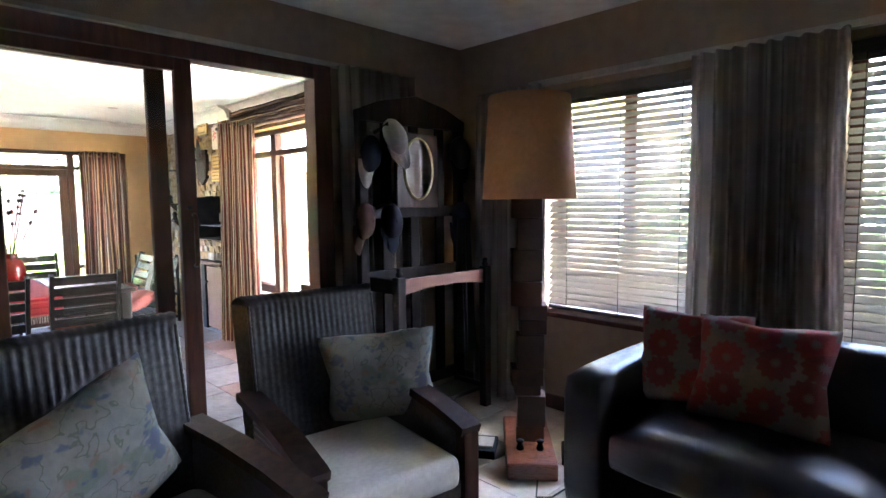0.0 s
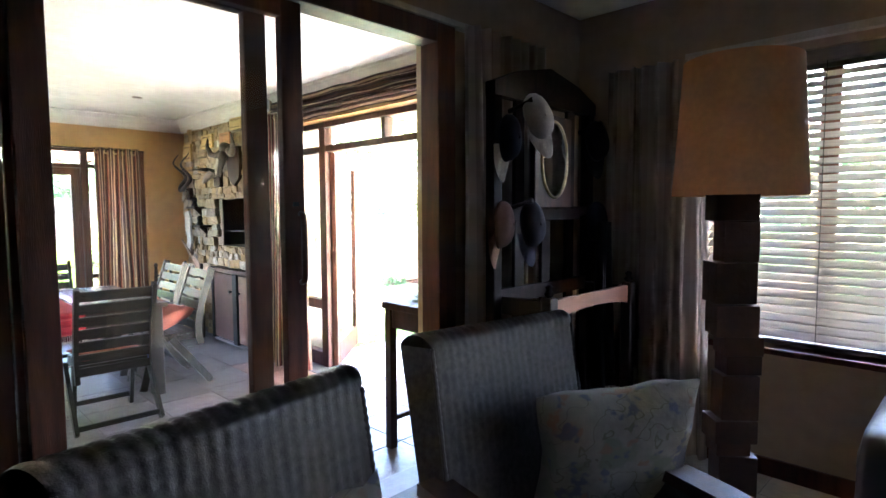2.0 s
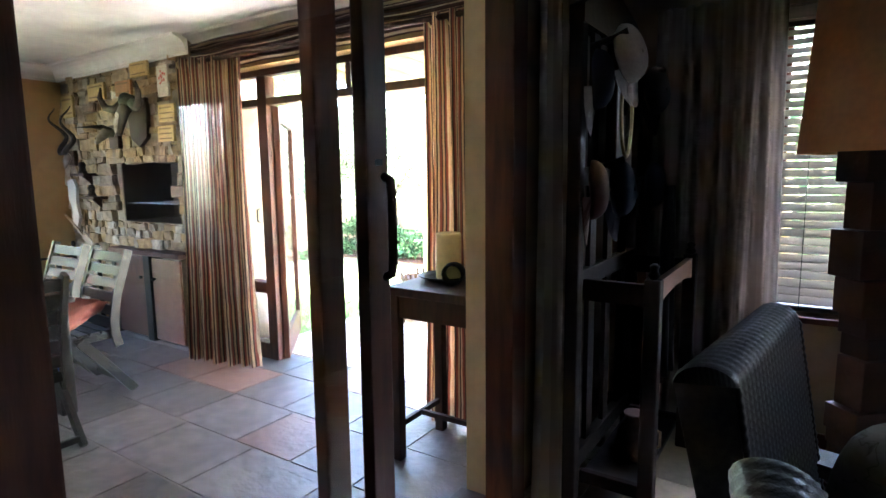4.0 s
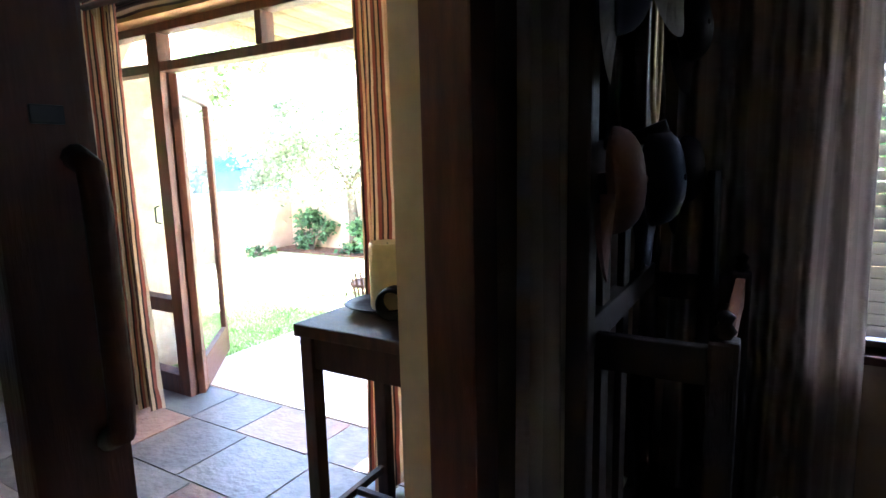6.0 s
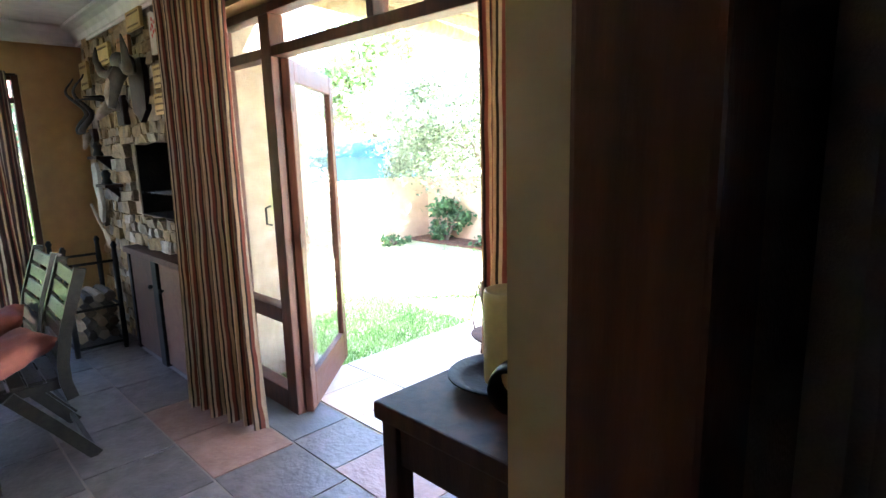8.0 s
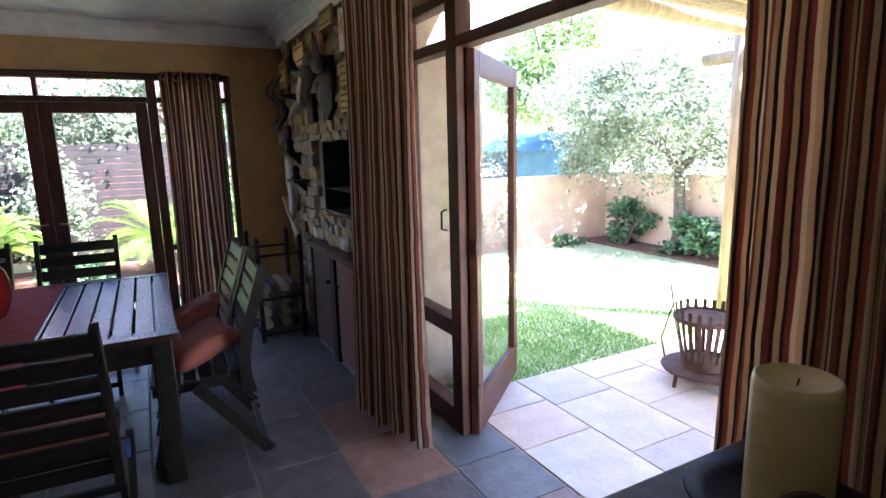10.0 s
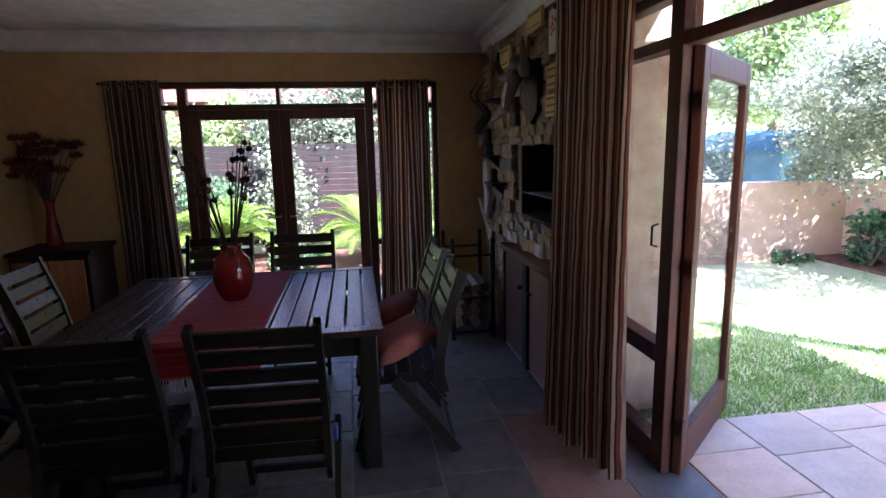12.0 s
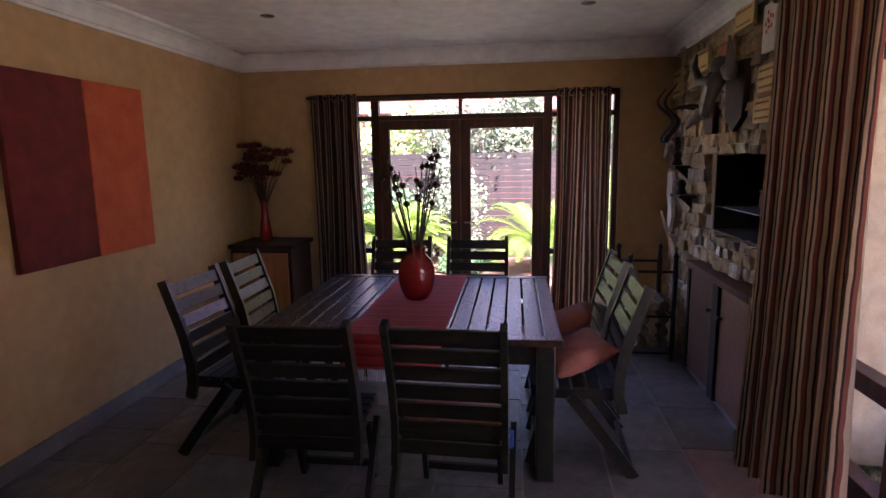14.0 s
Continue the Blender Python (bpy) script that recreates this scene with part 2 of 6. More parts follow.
    "bark": mat("grey_bark", (0.09, 0.07, 0.055), (0.17, 0.14, 0.11), 12, 0.9, bump=0.8, bscale=40),
    "blind": mat("grey_blind_slat", (0.16, 0.14, 0.125), (0.21, 0.185, 0.165), 8, 0.4, bump=0.05, stretch=(0.5, 8, 8), coat=0.2),
    "stand_wood": mat("almost_black_old_wood", (0.009, 0.006, 0.005), (0.022, 0.013, 0.009), 6, 0.6, bump=0.2, bscale=60, stretch=(5, 5, 0.8), spec=0.15),
    "navy": mat("navy_cap_cloth", (0.010, 0.012, 0.025), (0.018, 0.022, 0.042), 12, 0.9, bump=0.3, bscale=300, bdist=0.002),
    "white_cloth": mat("off_white_cap_cloth", (0.44, 0.41, 0.37), (0.52, 0.49, 0.45), 12, 0.9, bump=0.3, bscale=300, bdist=0.002),
    "pink_cloth": mat("faded_pink_cap_cloth", (0.15, 0.075, 0.055), (0.20, 0.105, 0.075), 12, 0.9, bump=0.3, bscale=300, bdist=0.002),
    "blue_plastic": mat("bright_blue_plastic", (0.05, 0.14, 0.55), (0.06, 0.18, 0.62), 5, 0.35, bump=0),
    "dry_flower": mat("dried_seed_heads", (0.03, 0.02, 0.015), (0.08, 0.05, 0.035), 20, 0.8, bump=0.3),
    "red_flower": mat("red_silk_flowers", (0.13, 0.008, 0.010), (0.18, 0.013, 0.014), 20, 0.8, bump=0.2),
    "olive_leaf": leafy("grey_green_leaves", (0.13, 0.17, 0.10), (0.26, 0.30, 0.20)),
    "lime_leaf": leafy("bright_green_leaves", (0.20, 0.31, 0.10), (0.34, 0.44, 0.18)),
    "bush_leaf": leafy("dark_green_leaves", (0.07, 0.15, 0.07), (0.13, 0.23, 0.11)),
    "cycad_leaf": leafy("yellow_green_fronds", (0.10, 0.20, 0.022), (0.21, 0.30, 0.05)),
    "grass_blade": leafy("lawn_blades", (0.16, 0.34, 0.08), (0.28, 0.46, 0.14)),
    "glass": glass_mat("clear_glass"),
    "mirror": None,
}
M["mirror"] = mat("silvered_mirror", (0.86, 0.87, 0.87), (0.88, 0.89, 0.89), 2, 0.03, 1.0, bump=0)


def stone_mat():
    """Rough sandstone: ochre, tan, grey and pale stones, stained and pitted."""
    m = mat("rough_sandstone", (0.5, 0.5, 0.5), (1, 1, 1), 14, 0.92, bump=0.7, bscale=28, bdist=0.02)
    n, l = m.node_tree.nodes, m.node_tree.links
    info, geo, add, fr, ramp, mul = n.new("ShaderNodeObjectInfo"), n.new("ShaderNodeNewGeometry"), n.new("ShaderNodeMath"), n.new("ShaderNodeMath"), n.new("ShaderNodeValToRGB"), n.new("ShaderNodeMixRGB")
    tc = n["Texture Coordinate"]
    for x in n:
        if x.type == "TEX_NOISE":
            l.new(geo.outputs["Position"], x.inputs["Vector"])
    fr.operation, mul.blend_type = "FRACT", "MULTIPLY"
    mul.inputs[0].default_value = 1.0
    l.new(info.outputs["Random"], add.inputs[0]), l.new(geo.outputs["Random Per Island"], add.inputs[1])
    l.new(add.outputs[0], fr.inputs[0]), l.new(fr.outputs[0], ramp.inputs[0])
    e = ramp.color_ramp.elements
    e[0].position, e[0].color = 0.0, (0.38, 0.25, 0.13, 1)
    e[1].position, e[1].color = 1.0, (0.66, 0.60, 0.52, 1)
    for p, c in ((0.2, (0.54, 0.37, 0.18)), (0.4, (0.45, 0.35, 0.25)), (0.6, (0.55, 0.38, 0.19)), (0.75, (0.32, 0.26, 0.21)), (0.88, (0.58, 0.47, 0.33))):
        e.new(p).color = (*c, 1)
    hsv = [x for x in n if x.type == "HUE_SAT"][0]
    l.new(ramp.outputs[0], mul.inputs[1]), l.new(hsv.outputs[0], mul.inputs[2])
    l.new(mul.outputs[0], n["Principled BSDF"].inputs["Base Color"])
    return m


def printed_cloth(name, base, layers, rough=0.9):
    """Pale cloth with printed sprigs: layers of (kind, scale, level, colour) laid over one another."""
    m = mat(name, base, tuple(c * 1.12 for c in base), 6, rough, bump=0.35, bscale=16, bdist=0.012)
    n, l = m.node_tree.nodes, m.node_tree.links
    tc = n["Texture Coordinate"]
    last = [x for x in n if x.type == "HUE_SAT"][0].outputs[0]
    for k, (kind, scale, level, colour) in enumerate(layers):
        mp = n.new("ShaderNodeMapping")
        mp.inputs["Location"].default_value = (k * 1.7, k * 0.9, k * 2.3)
        l.new(tc.outputs["Object"], mp.inputs["Vector"])
        t, mix = n.new("ShaderNodeTexNoise"), n.new("ShaderNodeMixRGB")
        t.inputs["Scale"].default_value, t.inputs["Detail"].default_value = scale, 2.5
        l.new(mp.outputs[0], t.inputs["Vector"])
        rg = n.new("ShaderNodeMapRange")
        src = t.outputs["Fac"]
        if kind == "line":
            d, a = n.new("ShaderNodeMath"), n.new("ShaderNodeMath")
            d.operation, d.inputs[1].default_value, a.operation = "SUBTRACT", 0.5, "ABSOLUTE"
            l.new(src, d.inputs[0]), l.new(d.outputs[0], a.inputs[0])
            src = a.outputs[0]
            rg.inputs["From Min"].default_value, rg.inputs["From Max"].default_value = level, level * 0.4
        else:
            rg.inputs["From Min"].default_value, rg.inputs["From Max"].default_value = level, level + 0.06
        l.new(src, rg.inputs["Value"])
        l.new(rg.outputs[0], mix.inputs[0]), l.new(last, mix.inputs[1])
        mix.inputs["Color2"].default_value = (*colour, 1)
        last = mix.outputs[0]
    l.new(last, n["Principled BSDF"].inputs["Base Color"])
    return m


M["stone"] = stone_mat()
M["floral"] = printed_cloth("pale_floral_cloth", (0.225, 0.215, 0.18), (("patch", 9, 0.53, (0.18, 0.19, 0.145)), ("line", 11, 0.011, (0.155, 0.15, 0.115)), ("patch", 19, 0.59, (0.12, 0.125, 0.165)), ("patch", 17, 0.63, (0.24, 0.16, 0.12))))
BR, RU, TA, CR, DK = (0.085, 0.036, 0.026), (0.24, 0.07, 0.045), (0.46, 0.32, 0.20), (0.58, 0.46, 0.33), (0.03, 0.015, 0.012)
M["stripe"] = striped("striped_curtain_cloth", [(0, TA), (0.10, DK), (0.17, RU), (0.27, TA), (0.36, DK), (0.42, CR), (0.50, RU), (0.60, BR), (0.66, TA), (0.76, DK), (0.82, RU), (0.92, CR)], 8.5)
M["stripe_dark"] = striped("brown_striped_curtain_cloth", [(0, BR), (0.12, TA), (0.24, BR), (0.36, DK), (0.44, RU), (0.54, TA), (0.60, BR), (0.74, CR), (0.80, BR), (0.92, DK)], 7)
M["grey_curtain"] = striped("grey_taupe_curtain_cloth", [(0, (0.37, 0.305, 0.255)), (0.25, (0.43, 0.355, 0.295)), (0.45, (0.32, 0.265, 0.22)), (0.6, (0.39, 0.32, 0.27)), (0.85, (0.30, 0.24, 0.205))], 5)
M["runner"] = striped("red_striped_runner_cloth", [(0, (0.58, 0.05, 0.06)), (0.2, (0.47, 0.03, 0.04)), (0.35, (0.64, 0.11, 0.10)), (0.5, (0.55, 0.045, 0.055)), (0.75, (0.43, 0.03, 0.04)), (0.9, (0.60, 0.07, 0.075))], 9)


# ---- mesh helpers ----
def box(bm, x0, y0, z0, x1, y1, z1, bevel=0.0, m=None):
    vs = bmesh.ops.create_cube(bm, size=1)["verts"]
    t = Matrix.Translation(((x0 + x1) / 2, (y0 + y1) / 2, (z0 + z1) / 2)) @ Matrix.Diagonal((abs(x1 - x0), abs(y1 - y0), abs(z1 - z0), 1))
    bmesh.ops.transform(bm, matrix=(m or Matrix()) @ t, verts=vs)
    if bevel:
        es = list({e for v in vs for e in v.link_edges})
        bmesh.ops.bevel(bm, geom=es, offset=bevel, segments=2, affect="EDGES", profile=0.6)
    return bm


def tube(bm, pts, radii, seg=10, caps=True):
    """A round bar along points; radii: one number or one a point."""
    pts = [Vector(p) for p in pts]
    if not isinstance(radii, (list, tuple)):
        radii = [radii] * len(pts)
    rings, up = [], None
    for i, p in enumerate(pts):
        d = (pts[min(i + 1, len(pts) - 1)] - pts[max(i - 1, 0)]).normalized()
        if up is None:
            up = d.orthogonal().normalized()
        up = (up - d * up.dot(d)).normalized()
        side = d.cross(up)
        rings.append([bm.verts.new(p + (up * math.cos(a) + side * math.sin(a)) * radii[i]) for a in (2 * math.pi * k / seg for k in range(seg))])
    for a, b in zip(rings, rings[1:]):
        for k in range(seg):
            bm.faces.new((a[k], a[(k + 1) % seg], b[(k + 1) % seg], b[k]))
    if caps:
        bm.faces.new(rings[0][::-1]), bm.faces.new(rings[-1])
    return bm


def lathe(bm, prof, cx=0.0, cy=0.0, seg=32):
    """A turned shape from (radius, height) pairs."""
    rings = [[bm.verts.new((cx + r * math.cos(a), cy + r * math.sin(a), z)) for a in (2 * math.pi * k / seg for k in range(seg))] for r, z in prof]
    for a, b in zip(rings, rings[1:]):
        for k in range(seg):
            bm.faces.new((a[k], a[(k + 1) % seg], b[(k + 1) % seg], b[k]))
    bm.faces.new(rings[0][::-1]), bm.faces.new(rings[-1])
    return bm


def cushion(bm, w, h, t, m, n=14, pinch=0.06, seed=0):
    """A stuffed pillow w x h, t thick, standing in its own xz plane, with pulled-out corners and creases."""
    grid = {}
    for s in (1, -1):
        for i in range(n + 1):
            for j in range(n + 1):
                u, v = 2 * i / n - 1, 2 * j / n - 1
                edge = i in (0, n) or j in (0, n)
                if edge and s < 0:
                    grid[s, i, j] = grid[1, i, j]
                    continue
                k = 1 - pinch * (1 - abs(u) ** 3 * abs(v) ** 3) * (abs(u) ** 4 * (1 - abs(v)) + abs(v) ** 4 * (1 - abs(u))) * 2
                y = 0 if edge else s * t / 2 * ((1 - u**4) * (1 - v**4)) ** 0.45
                y += 0 if edge else 0.012 * noise.noise((u * 2.2 + seed, v * 2.2, s * 3.0))
                grid[s, i, j] = bm.verts.new(m @ Vector((u * w / 2 * k, y, v * h / 2 * k)))
        for i in range(n):
            for j in range(n):
                f = [grid[s, i, j], grid[s, i + 1, j], grid[s, i + 1, j + 1], grid[s, i, j + 1]]
                bm.faces.new(f if s < 0 else f[::-1])
    return bm


def drape(bm, x0, x1, z0, z1, depth, folds, seed=0, flare=0.15, t=0.004, rows=16, per=10):
    """A hanging curtain along local x, with rounded folds in y that deepen downwards; u across the cloth in metres."""
    rnd = random.Random(seed)
    n = folds * per
    ph = [rnd.uniform(-0.5, 0.5) for _ in range(folds + 1)]
    amp = [rnd.uniform(0.7, 1.25) for _ in range(folds + 1)]
    uv = bm.loops.layers.uv.verify()
    front, us = [], []
    for j in range(rows + 1):
        v = j / rows
        line, dist, prev = [], 0.0, None
        for i in range(n + 1):
            u = i / n
            k = min(folds, int(u * folds))
            a = depth / 2 * amp[k] * (0.75 + 0.35 * v)
            mid = (x0 + x1) / 2
            x = mid + (x0 + (x1 - x0) * u - mid) * (1 + flare * v * v) + 0.012 * math.sin(3 * v + ph[k] * 5)
            y = a * math.sin(2 * math.pi * u * folds + ph[k] * 0.6) + 0.02 * v * math.sin(2.3 * u * 6 + seed)
            p = Vector((x, y, z1 + (z0 - z1) * v + (0.012 * math.sin(u * 9 + seed) if j == rows else 0)))
            if prev is not None and j == 0:
                dist += (p - prev).length
                us[i:] = [dist]
            elif j == 0:
                us.append(0.0)
            prev = p
            line.append(bm.verts.new(p))
        front.append(line)
    for j in range(rows):
        for i in range(n):
            f = bm.faces.new((front[j][i], front[j + 1][i], front[j + 1][i + 1], front[j][i + 1]))
            for lp, (a, b) in zip(f.loops, ((i, j), (i, j + 1), (i + 1, j + 1), (i + 1, j))):
                lp[uv].uv = (us[a], (z1 - z0) * (1 - b / rows))
    bmesh.ops.solidify(bm, geom=list(bm.faces), thickness=t)
    return bm


def finish(name, bm, material, smooth=None):
    me = bpy.data.meshes.new(name)
    if smooth is None:
        smooth = False
    bmesh.ops.recalc_face_normals(bm, faces=bm.faces)
    for f in bm.faces:
        f.smooth = smooth
    bm.to_mesh(me)
    bm.free()
    me.materials.append(material)
    return me


def part(name, bm, material, parent, label="", smooth=False, m=None):
    ob = new(name, finish(name, bm, material, smooth))
    ob.parent = parent
    if m is not None:
        ob.matrix_basis = m
    if label:
        ob["label"] = label
    return ob


def again(ob, parent, m, name=None):
    """The same mesh once more, as a part of its own."""
    o = new(name or ob.name.split(".")[0], ob.data)
    o.parent, o.matrix_basis = parent, m
    return o


def thing(name, x, y, z, rz=0.0, label="", category="", group="", kind=""):
    ob = new(name)
    ob.empty_display_size = 0.1
    ob.matrix_basis = pose(x, y, z, 0, 0, rz)
    return tagged(ob, label, category, group, kind)


def solid(name, bm, material, label="", category="", kind="", group="", smooth=False, m=None):
    ob = new(name, finish(name, bm, material, smooth))
    if m is not None:
        ob.matrix_basis = m
    return tagged(ob, label, category, group, kind)


def B():
    return bmesh.new()

# ---- the structure ----
L = 0.19            # the lounge floor lies one step above the dining floor
LX, LY = -2.69, 3.13   # lounge faces of its west and north walls
DX, DE = -8.20, -2.905  # dining room: far wall with the window doors, wall to the lounge
DS, DN = -1.08, 2.95   # dining room: south wall, north wall
LCEIL, DCEIL = 2.60, 2.59


def wall(name, boxes, material, label):
    bm = B()
    for b in boxes:
        box(bm, *b)
    return solid(name, bm, material, label, "wall", "structure")


# lounge
wall("wall_north", [(LX, LY, 0, -1.95, LY + 0.24, 2.8), (-0.95, LY, 0, -0.40, LY + 0.24, 2.8), (0.02, LY, 0, 0.42, LY + 0.24, 2.8), (1.45, LY, 0, 3.2, LY + 0.24, 2.8),
                    (-1.95, LY, 0, -0.95, LY + 0.24, 0.82), (-1.95, LY, 2.20, -0.95, LY + 0.24, 2.8),
                    (-0.40, LY, 0, 0.02, LY + 0.24, 0.82), (-0.40, LY, 2.20, 0.02, LY + 0.24, 2.8),
                    (0.42, LY, 0, 1.45, LY + 0.24, 0.82), (0.42, LY, 2.20, 1.45, LY + 0.24, 2.8)], M["lounge_wall"], "taupe plastered lounge wall with three windows")
wall("wall_between", [(LX - 0.012, 2.01, 0, LX, LY, 2.8), (LX - 0.012, -3.2, 0, LX, -0.95, 2.8), (LX - 0.012, -0.95, 2.30, LX, 2.01, 2.8)], M["lounge_wall"], "taupe plastered face of the wall beside the sliding door")
wall("wall_between_dining", [(DE, 2.01, 0, LX - 0.012, LY, 2.8), (DE, -3.2, 0, LX - 0.012, -0.95, 2.8), (DE, -0.95, 2.30, LX - 0.012, 2.01, 2.8)], M["cream"], "cream plastered wall between lounge and dining room")
wall("wall_east", [(3.2, -3.4, 0, 3.4, LY + 0.24, 2.8)], M["lounge_wall"], "taupe plastered lounge wall")
wall("wall_south", [(LX, -3.4, 0, 3.2, -3.2, 2.8)], M["lounge_wall"], "taupe plastered lounge wall")
solid("ceiling", box(B(), LX, -3.2, LCEIL, 3.2, LY, LCEIL + 0.1), M["white"], "white painted lounge ceiling", "ceiling", "structure")
solid("floor", box(B(), LX - 0.02, -3.2, L - 0.25, 3.2, LY, L - 0.006), M["grout"], "pale grouted lounge floor", "floor", "structure")
solid("floor_threshold", box(B(), DE - 0.03, -0.95, -0.05, LX - 0.02, 2.01, L - 0.004, 0.008), M["tile_grey"], "grey stone step under the sliding door", "step", "structure")
solid("baseboard", box(B(), LX, LY - 0.018, L, 3.2, LY, L + 0.09, 0.004), M["red_wood"], "low red-brown wooden skirting", "baseboard", "structure")
bm = B()
box(bm, -2.05, LY - 0.05, 2.235, 3.0, LY, 2.27, 0.004)
solid("trim", bm, M["tan_cloth"], "pale curtain track along the window wall", "curtain rail", "structure")
bm = B()
box(bm, LX, -1.0, 2.305, LX + 0.05, 2.55, 2.33, 0.004)
solid("trim", bm, M["tan_cloth"], "pale curtain track above the sliding door", "curtain rail", "structure")

# dining room
wall("wall_west", [(DX - 0.25, DS - 0.2, 0, DX, -0.009, 2.8), (DX - 0.25, 2.437, 0, DX, 3.4, 2.8), (DX - 0.25, -0.009, 2.20, DX, 2.437, 2.8)], M["dining_wall"], "ochre plastered wall around the window doors")
wall("wall_dining_south", [(DX, DS - 0.2, 0, DE, DS, 2.8)], M["dining_wall"], "ochre plastered dining room wall")
wall("wall_garden", [(-3.42, DN, 0, DE, DN + 0.3, 2.8), (-5.95, DN, 2.29, -3.42, DN + 0.3, 2.8)], M["dining_wall"], "ochre plastered wall around the garden doors")
FX0, FX1, FZ0, FZ1 = -7.22, -6.28, 1.08, 1.63
wall("wall_chimney", [(DX, 2.93, 0, FX0, 3.5, 2.8), (FX1, 2.93, 0, -5.95, 3.5, 2.8), (FX0, 2.93, FZ1, FX1, 3.5, 2.8), (FX0, 2.93, 0, FX1, 3.5, FZ0)], M["mortar"], "mortar bed of the rough stone chimney wall")
wall("wall_hearth", [(FX0, 3.42, FZ0, FX1, 3.5, FZ1), (FX0, 2.94, FZ0, FX0 + 0.006, 3.42, FZ1), (FX1 - 0.006, 2.94, FZ0, FX1, 3.42, FZ1), (FX0, 2.94, FZ1 - 0.006, FX1, 3.42, FZ1), (FX0, 2.94, FZ0, FX1, 3.42, FZ0 + 0.006)], M["soot"], "sooty lining of the wall fireplace")
solid("ceiling", box(B(), DX, DS, DCEIL, DE, DN + 0.1, DCEIL + 0.1), M["white"], "white painted dining room ceiling", "ceiling", "structure")
solid("floor", box(B(), DX - 0.25, DS, -0.2, DE, DN + 0.3, -0.006), M["grout"], "grey mortar bed of the slate floor", "floor", "structure")


def cornice(name, pts):
    """A coved plaster cornice along a straight run."""
    bm = B()
    (ax, ay), (bx, by), (nx, ny) = pts
    prof = [(0, -0.145), (0.012, -0.145), (0.012, -0.125), (0.022, -0.12), (0.032, -0.085), (0.055, -0.05), (0.09, -0.028), (0.12, -0.02), (0.125, -0.012), (0.125, 0.0), (0, 0)]
    rings = [[bm.verts.new((x + nx * d, y + ny * d, DCEIL + h)) for d, h in prof] for x, y in ((ax, ay), (bx, by))]
    for k in range(len(prof)):
        bm.faces.new((rings[0][k], rings[0][(k + 1) % len(prof)], rings[1][(k + 1) % len(prof)], rings[1][k]))
    bm.faces.new(rings[0]), bm.faces.new(rings[1][::-1])
    return solid(name, bm, M["white"], "white coved plaster cornice", "cornice", "structure")


cornice("trim_cornice", [(DX, DS), (DX, DN), (1, 0)])
cornice("trim_cornice", [(DX, DS), (DE, DS), (0, 1)])
cornice("trim_cornice", [(-5.95, DN), (DE, DN), (0, -1)])
cornice("trim_cornice", [(DX, 2.87), (-5.95, 2.87), (0, -1)])
cornice("trim_cornice", [(DE, DS), (DE, DN), (-1, 0)])
bm = B()
box(bm, DX, DS, 0, DE, DS + 0.02, 0.10, 0.005)
solid("baseboard", bm, M["tile_grey"], "grey stone skirting along the ochre wall", "baseboard", "structure")


# ---- windows and doors ----
def bars(parent, name, rects, d0, d1, material, along, bevel=0.006, label=""):
    """Frame members: rects (a0, z0, a1, z1) in the opening's plane; along 'x' or 'y'."""
    for a0, z0, a1, z1 in rects:
        bm = box(B(), *((a0, d0, z0, a1, d1, z1) if along == "x" else (d0, a0, z0, d1, a1, z1)), bevel)
        part(name, bm, material, parent, label)


def panes(parent, rects, d, along):
    for a0, z0, a1, z1 in rects:
        bm = box(B(), *((a0, d, z0, a1, d + 0.005, z1) if along == "x" else (d, a0, z0, d + 0.005, a1, z1)))
        o = part("pane", bm, M["glass"], parent)
        o.visible_shadow = False


def blind_window(name, x0, x1):
    w = thing(name, 0, 0, 0, 0, "wooden window behind a lowered grey slatted blind", "window", kind="structure")
    z0, z1, y = 0.82, 2.20, LY + 0.14
    xm = (x0 + x1) / 2
    bars(w, "window_frame", [(x0, z0, x0 + 0.06, z1), (x1 - 0.06, z0, x1, z1), (x0 + 0.06, z0, x1 - 0.06, z0 + 0.06), (x0 + 0.06, z1 - 0.06, x1 - 0.06, z1), (xm - 0.04, z0 + 0.06, xm + 0.04, z1 - 0.06)], y, y + 0.06, M["red_wood"], "x")
    panes(w, [(x0 + 0.06, z0 + 0.06, xm - 0.04, z1 - 0.06), (xm + 0.04, z0 + 0.06, x1 - 0.06, z1 - 0.06)], y + 0.03, "x")
    bars(w, "window_sill", [(x0 + 0.01, z0 - 0.03, x1 - 0.01, z0 + 0.0)], LY - 0.03, LY + 0.14, M["red_wood"], "x")
    bl = thing("slatted_blind", (x0 + x1) / 2, LY + 0.045, 0, 0, "lowered grey wooden venetian blind with half-open slats", "blind", "window blinds")
    half = (x1 - x0) / 2 - 0.015
    part("headrail", box(B(), -half, -0.03, 2.14, half, 0.03, 2.195, 0.004), M["blind"], bl)
    part("bottom_rail", box(B(), -half, -0.022, 0.835, half, 0.022, 0.86, 0.004), M["blind"], bl)
    first = None
    n = 33
    for i in range(n):
        z = 0.885 + i * (2.125 - 0.885) / (n - 1)
        m = pose(0, 0, z, 39 + 1.2 * math.sin(i * 1.7), 0.12 * math.sin(i * 2.3), 0)
        if first is None:
            first = part("slat", box(B(), -half, -0.024, -0.0016, half, 0.024, 0.0016), M["blind"], bl, m=m)
        else:
            again(first, bl, m)
    for sx in (-half * 0.72, 0.0, half * 0.72):
        bm = B()
        tube(bm, [(sx, -0.027, 0.85), (sx, -0.027, 2.15)], 0.0016, 5)
        part("cord", bm, M["black"], bl)
    return w


blind_window("window_1", -1.95, -0.95)
blind_window("window_2", -0.40, 0.02)
blind_window("window_3", 0.42, 1.45)

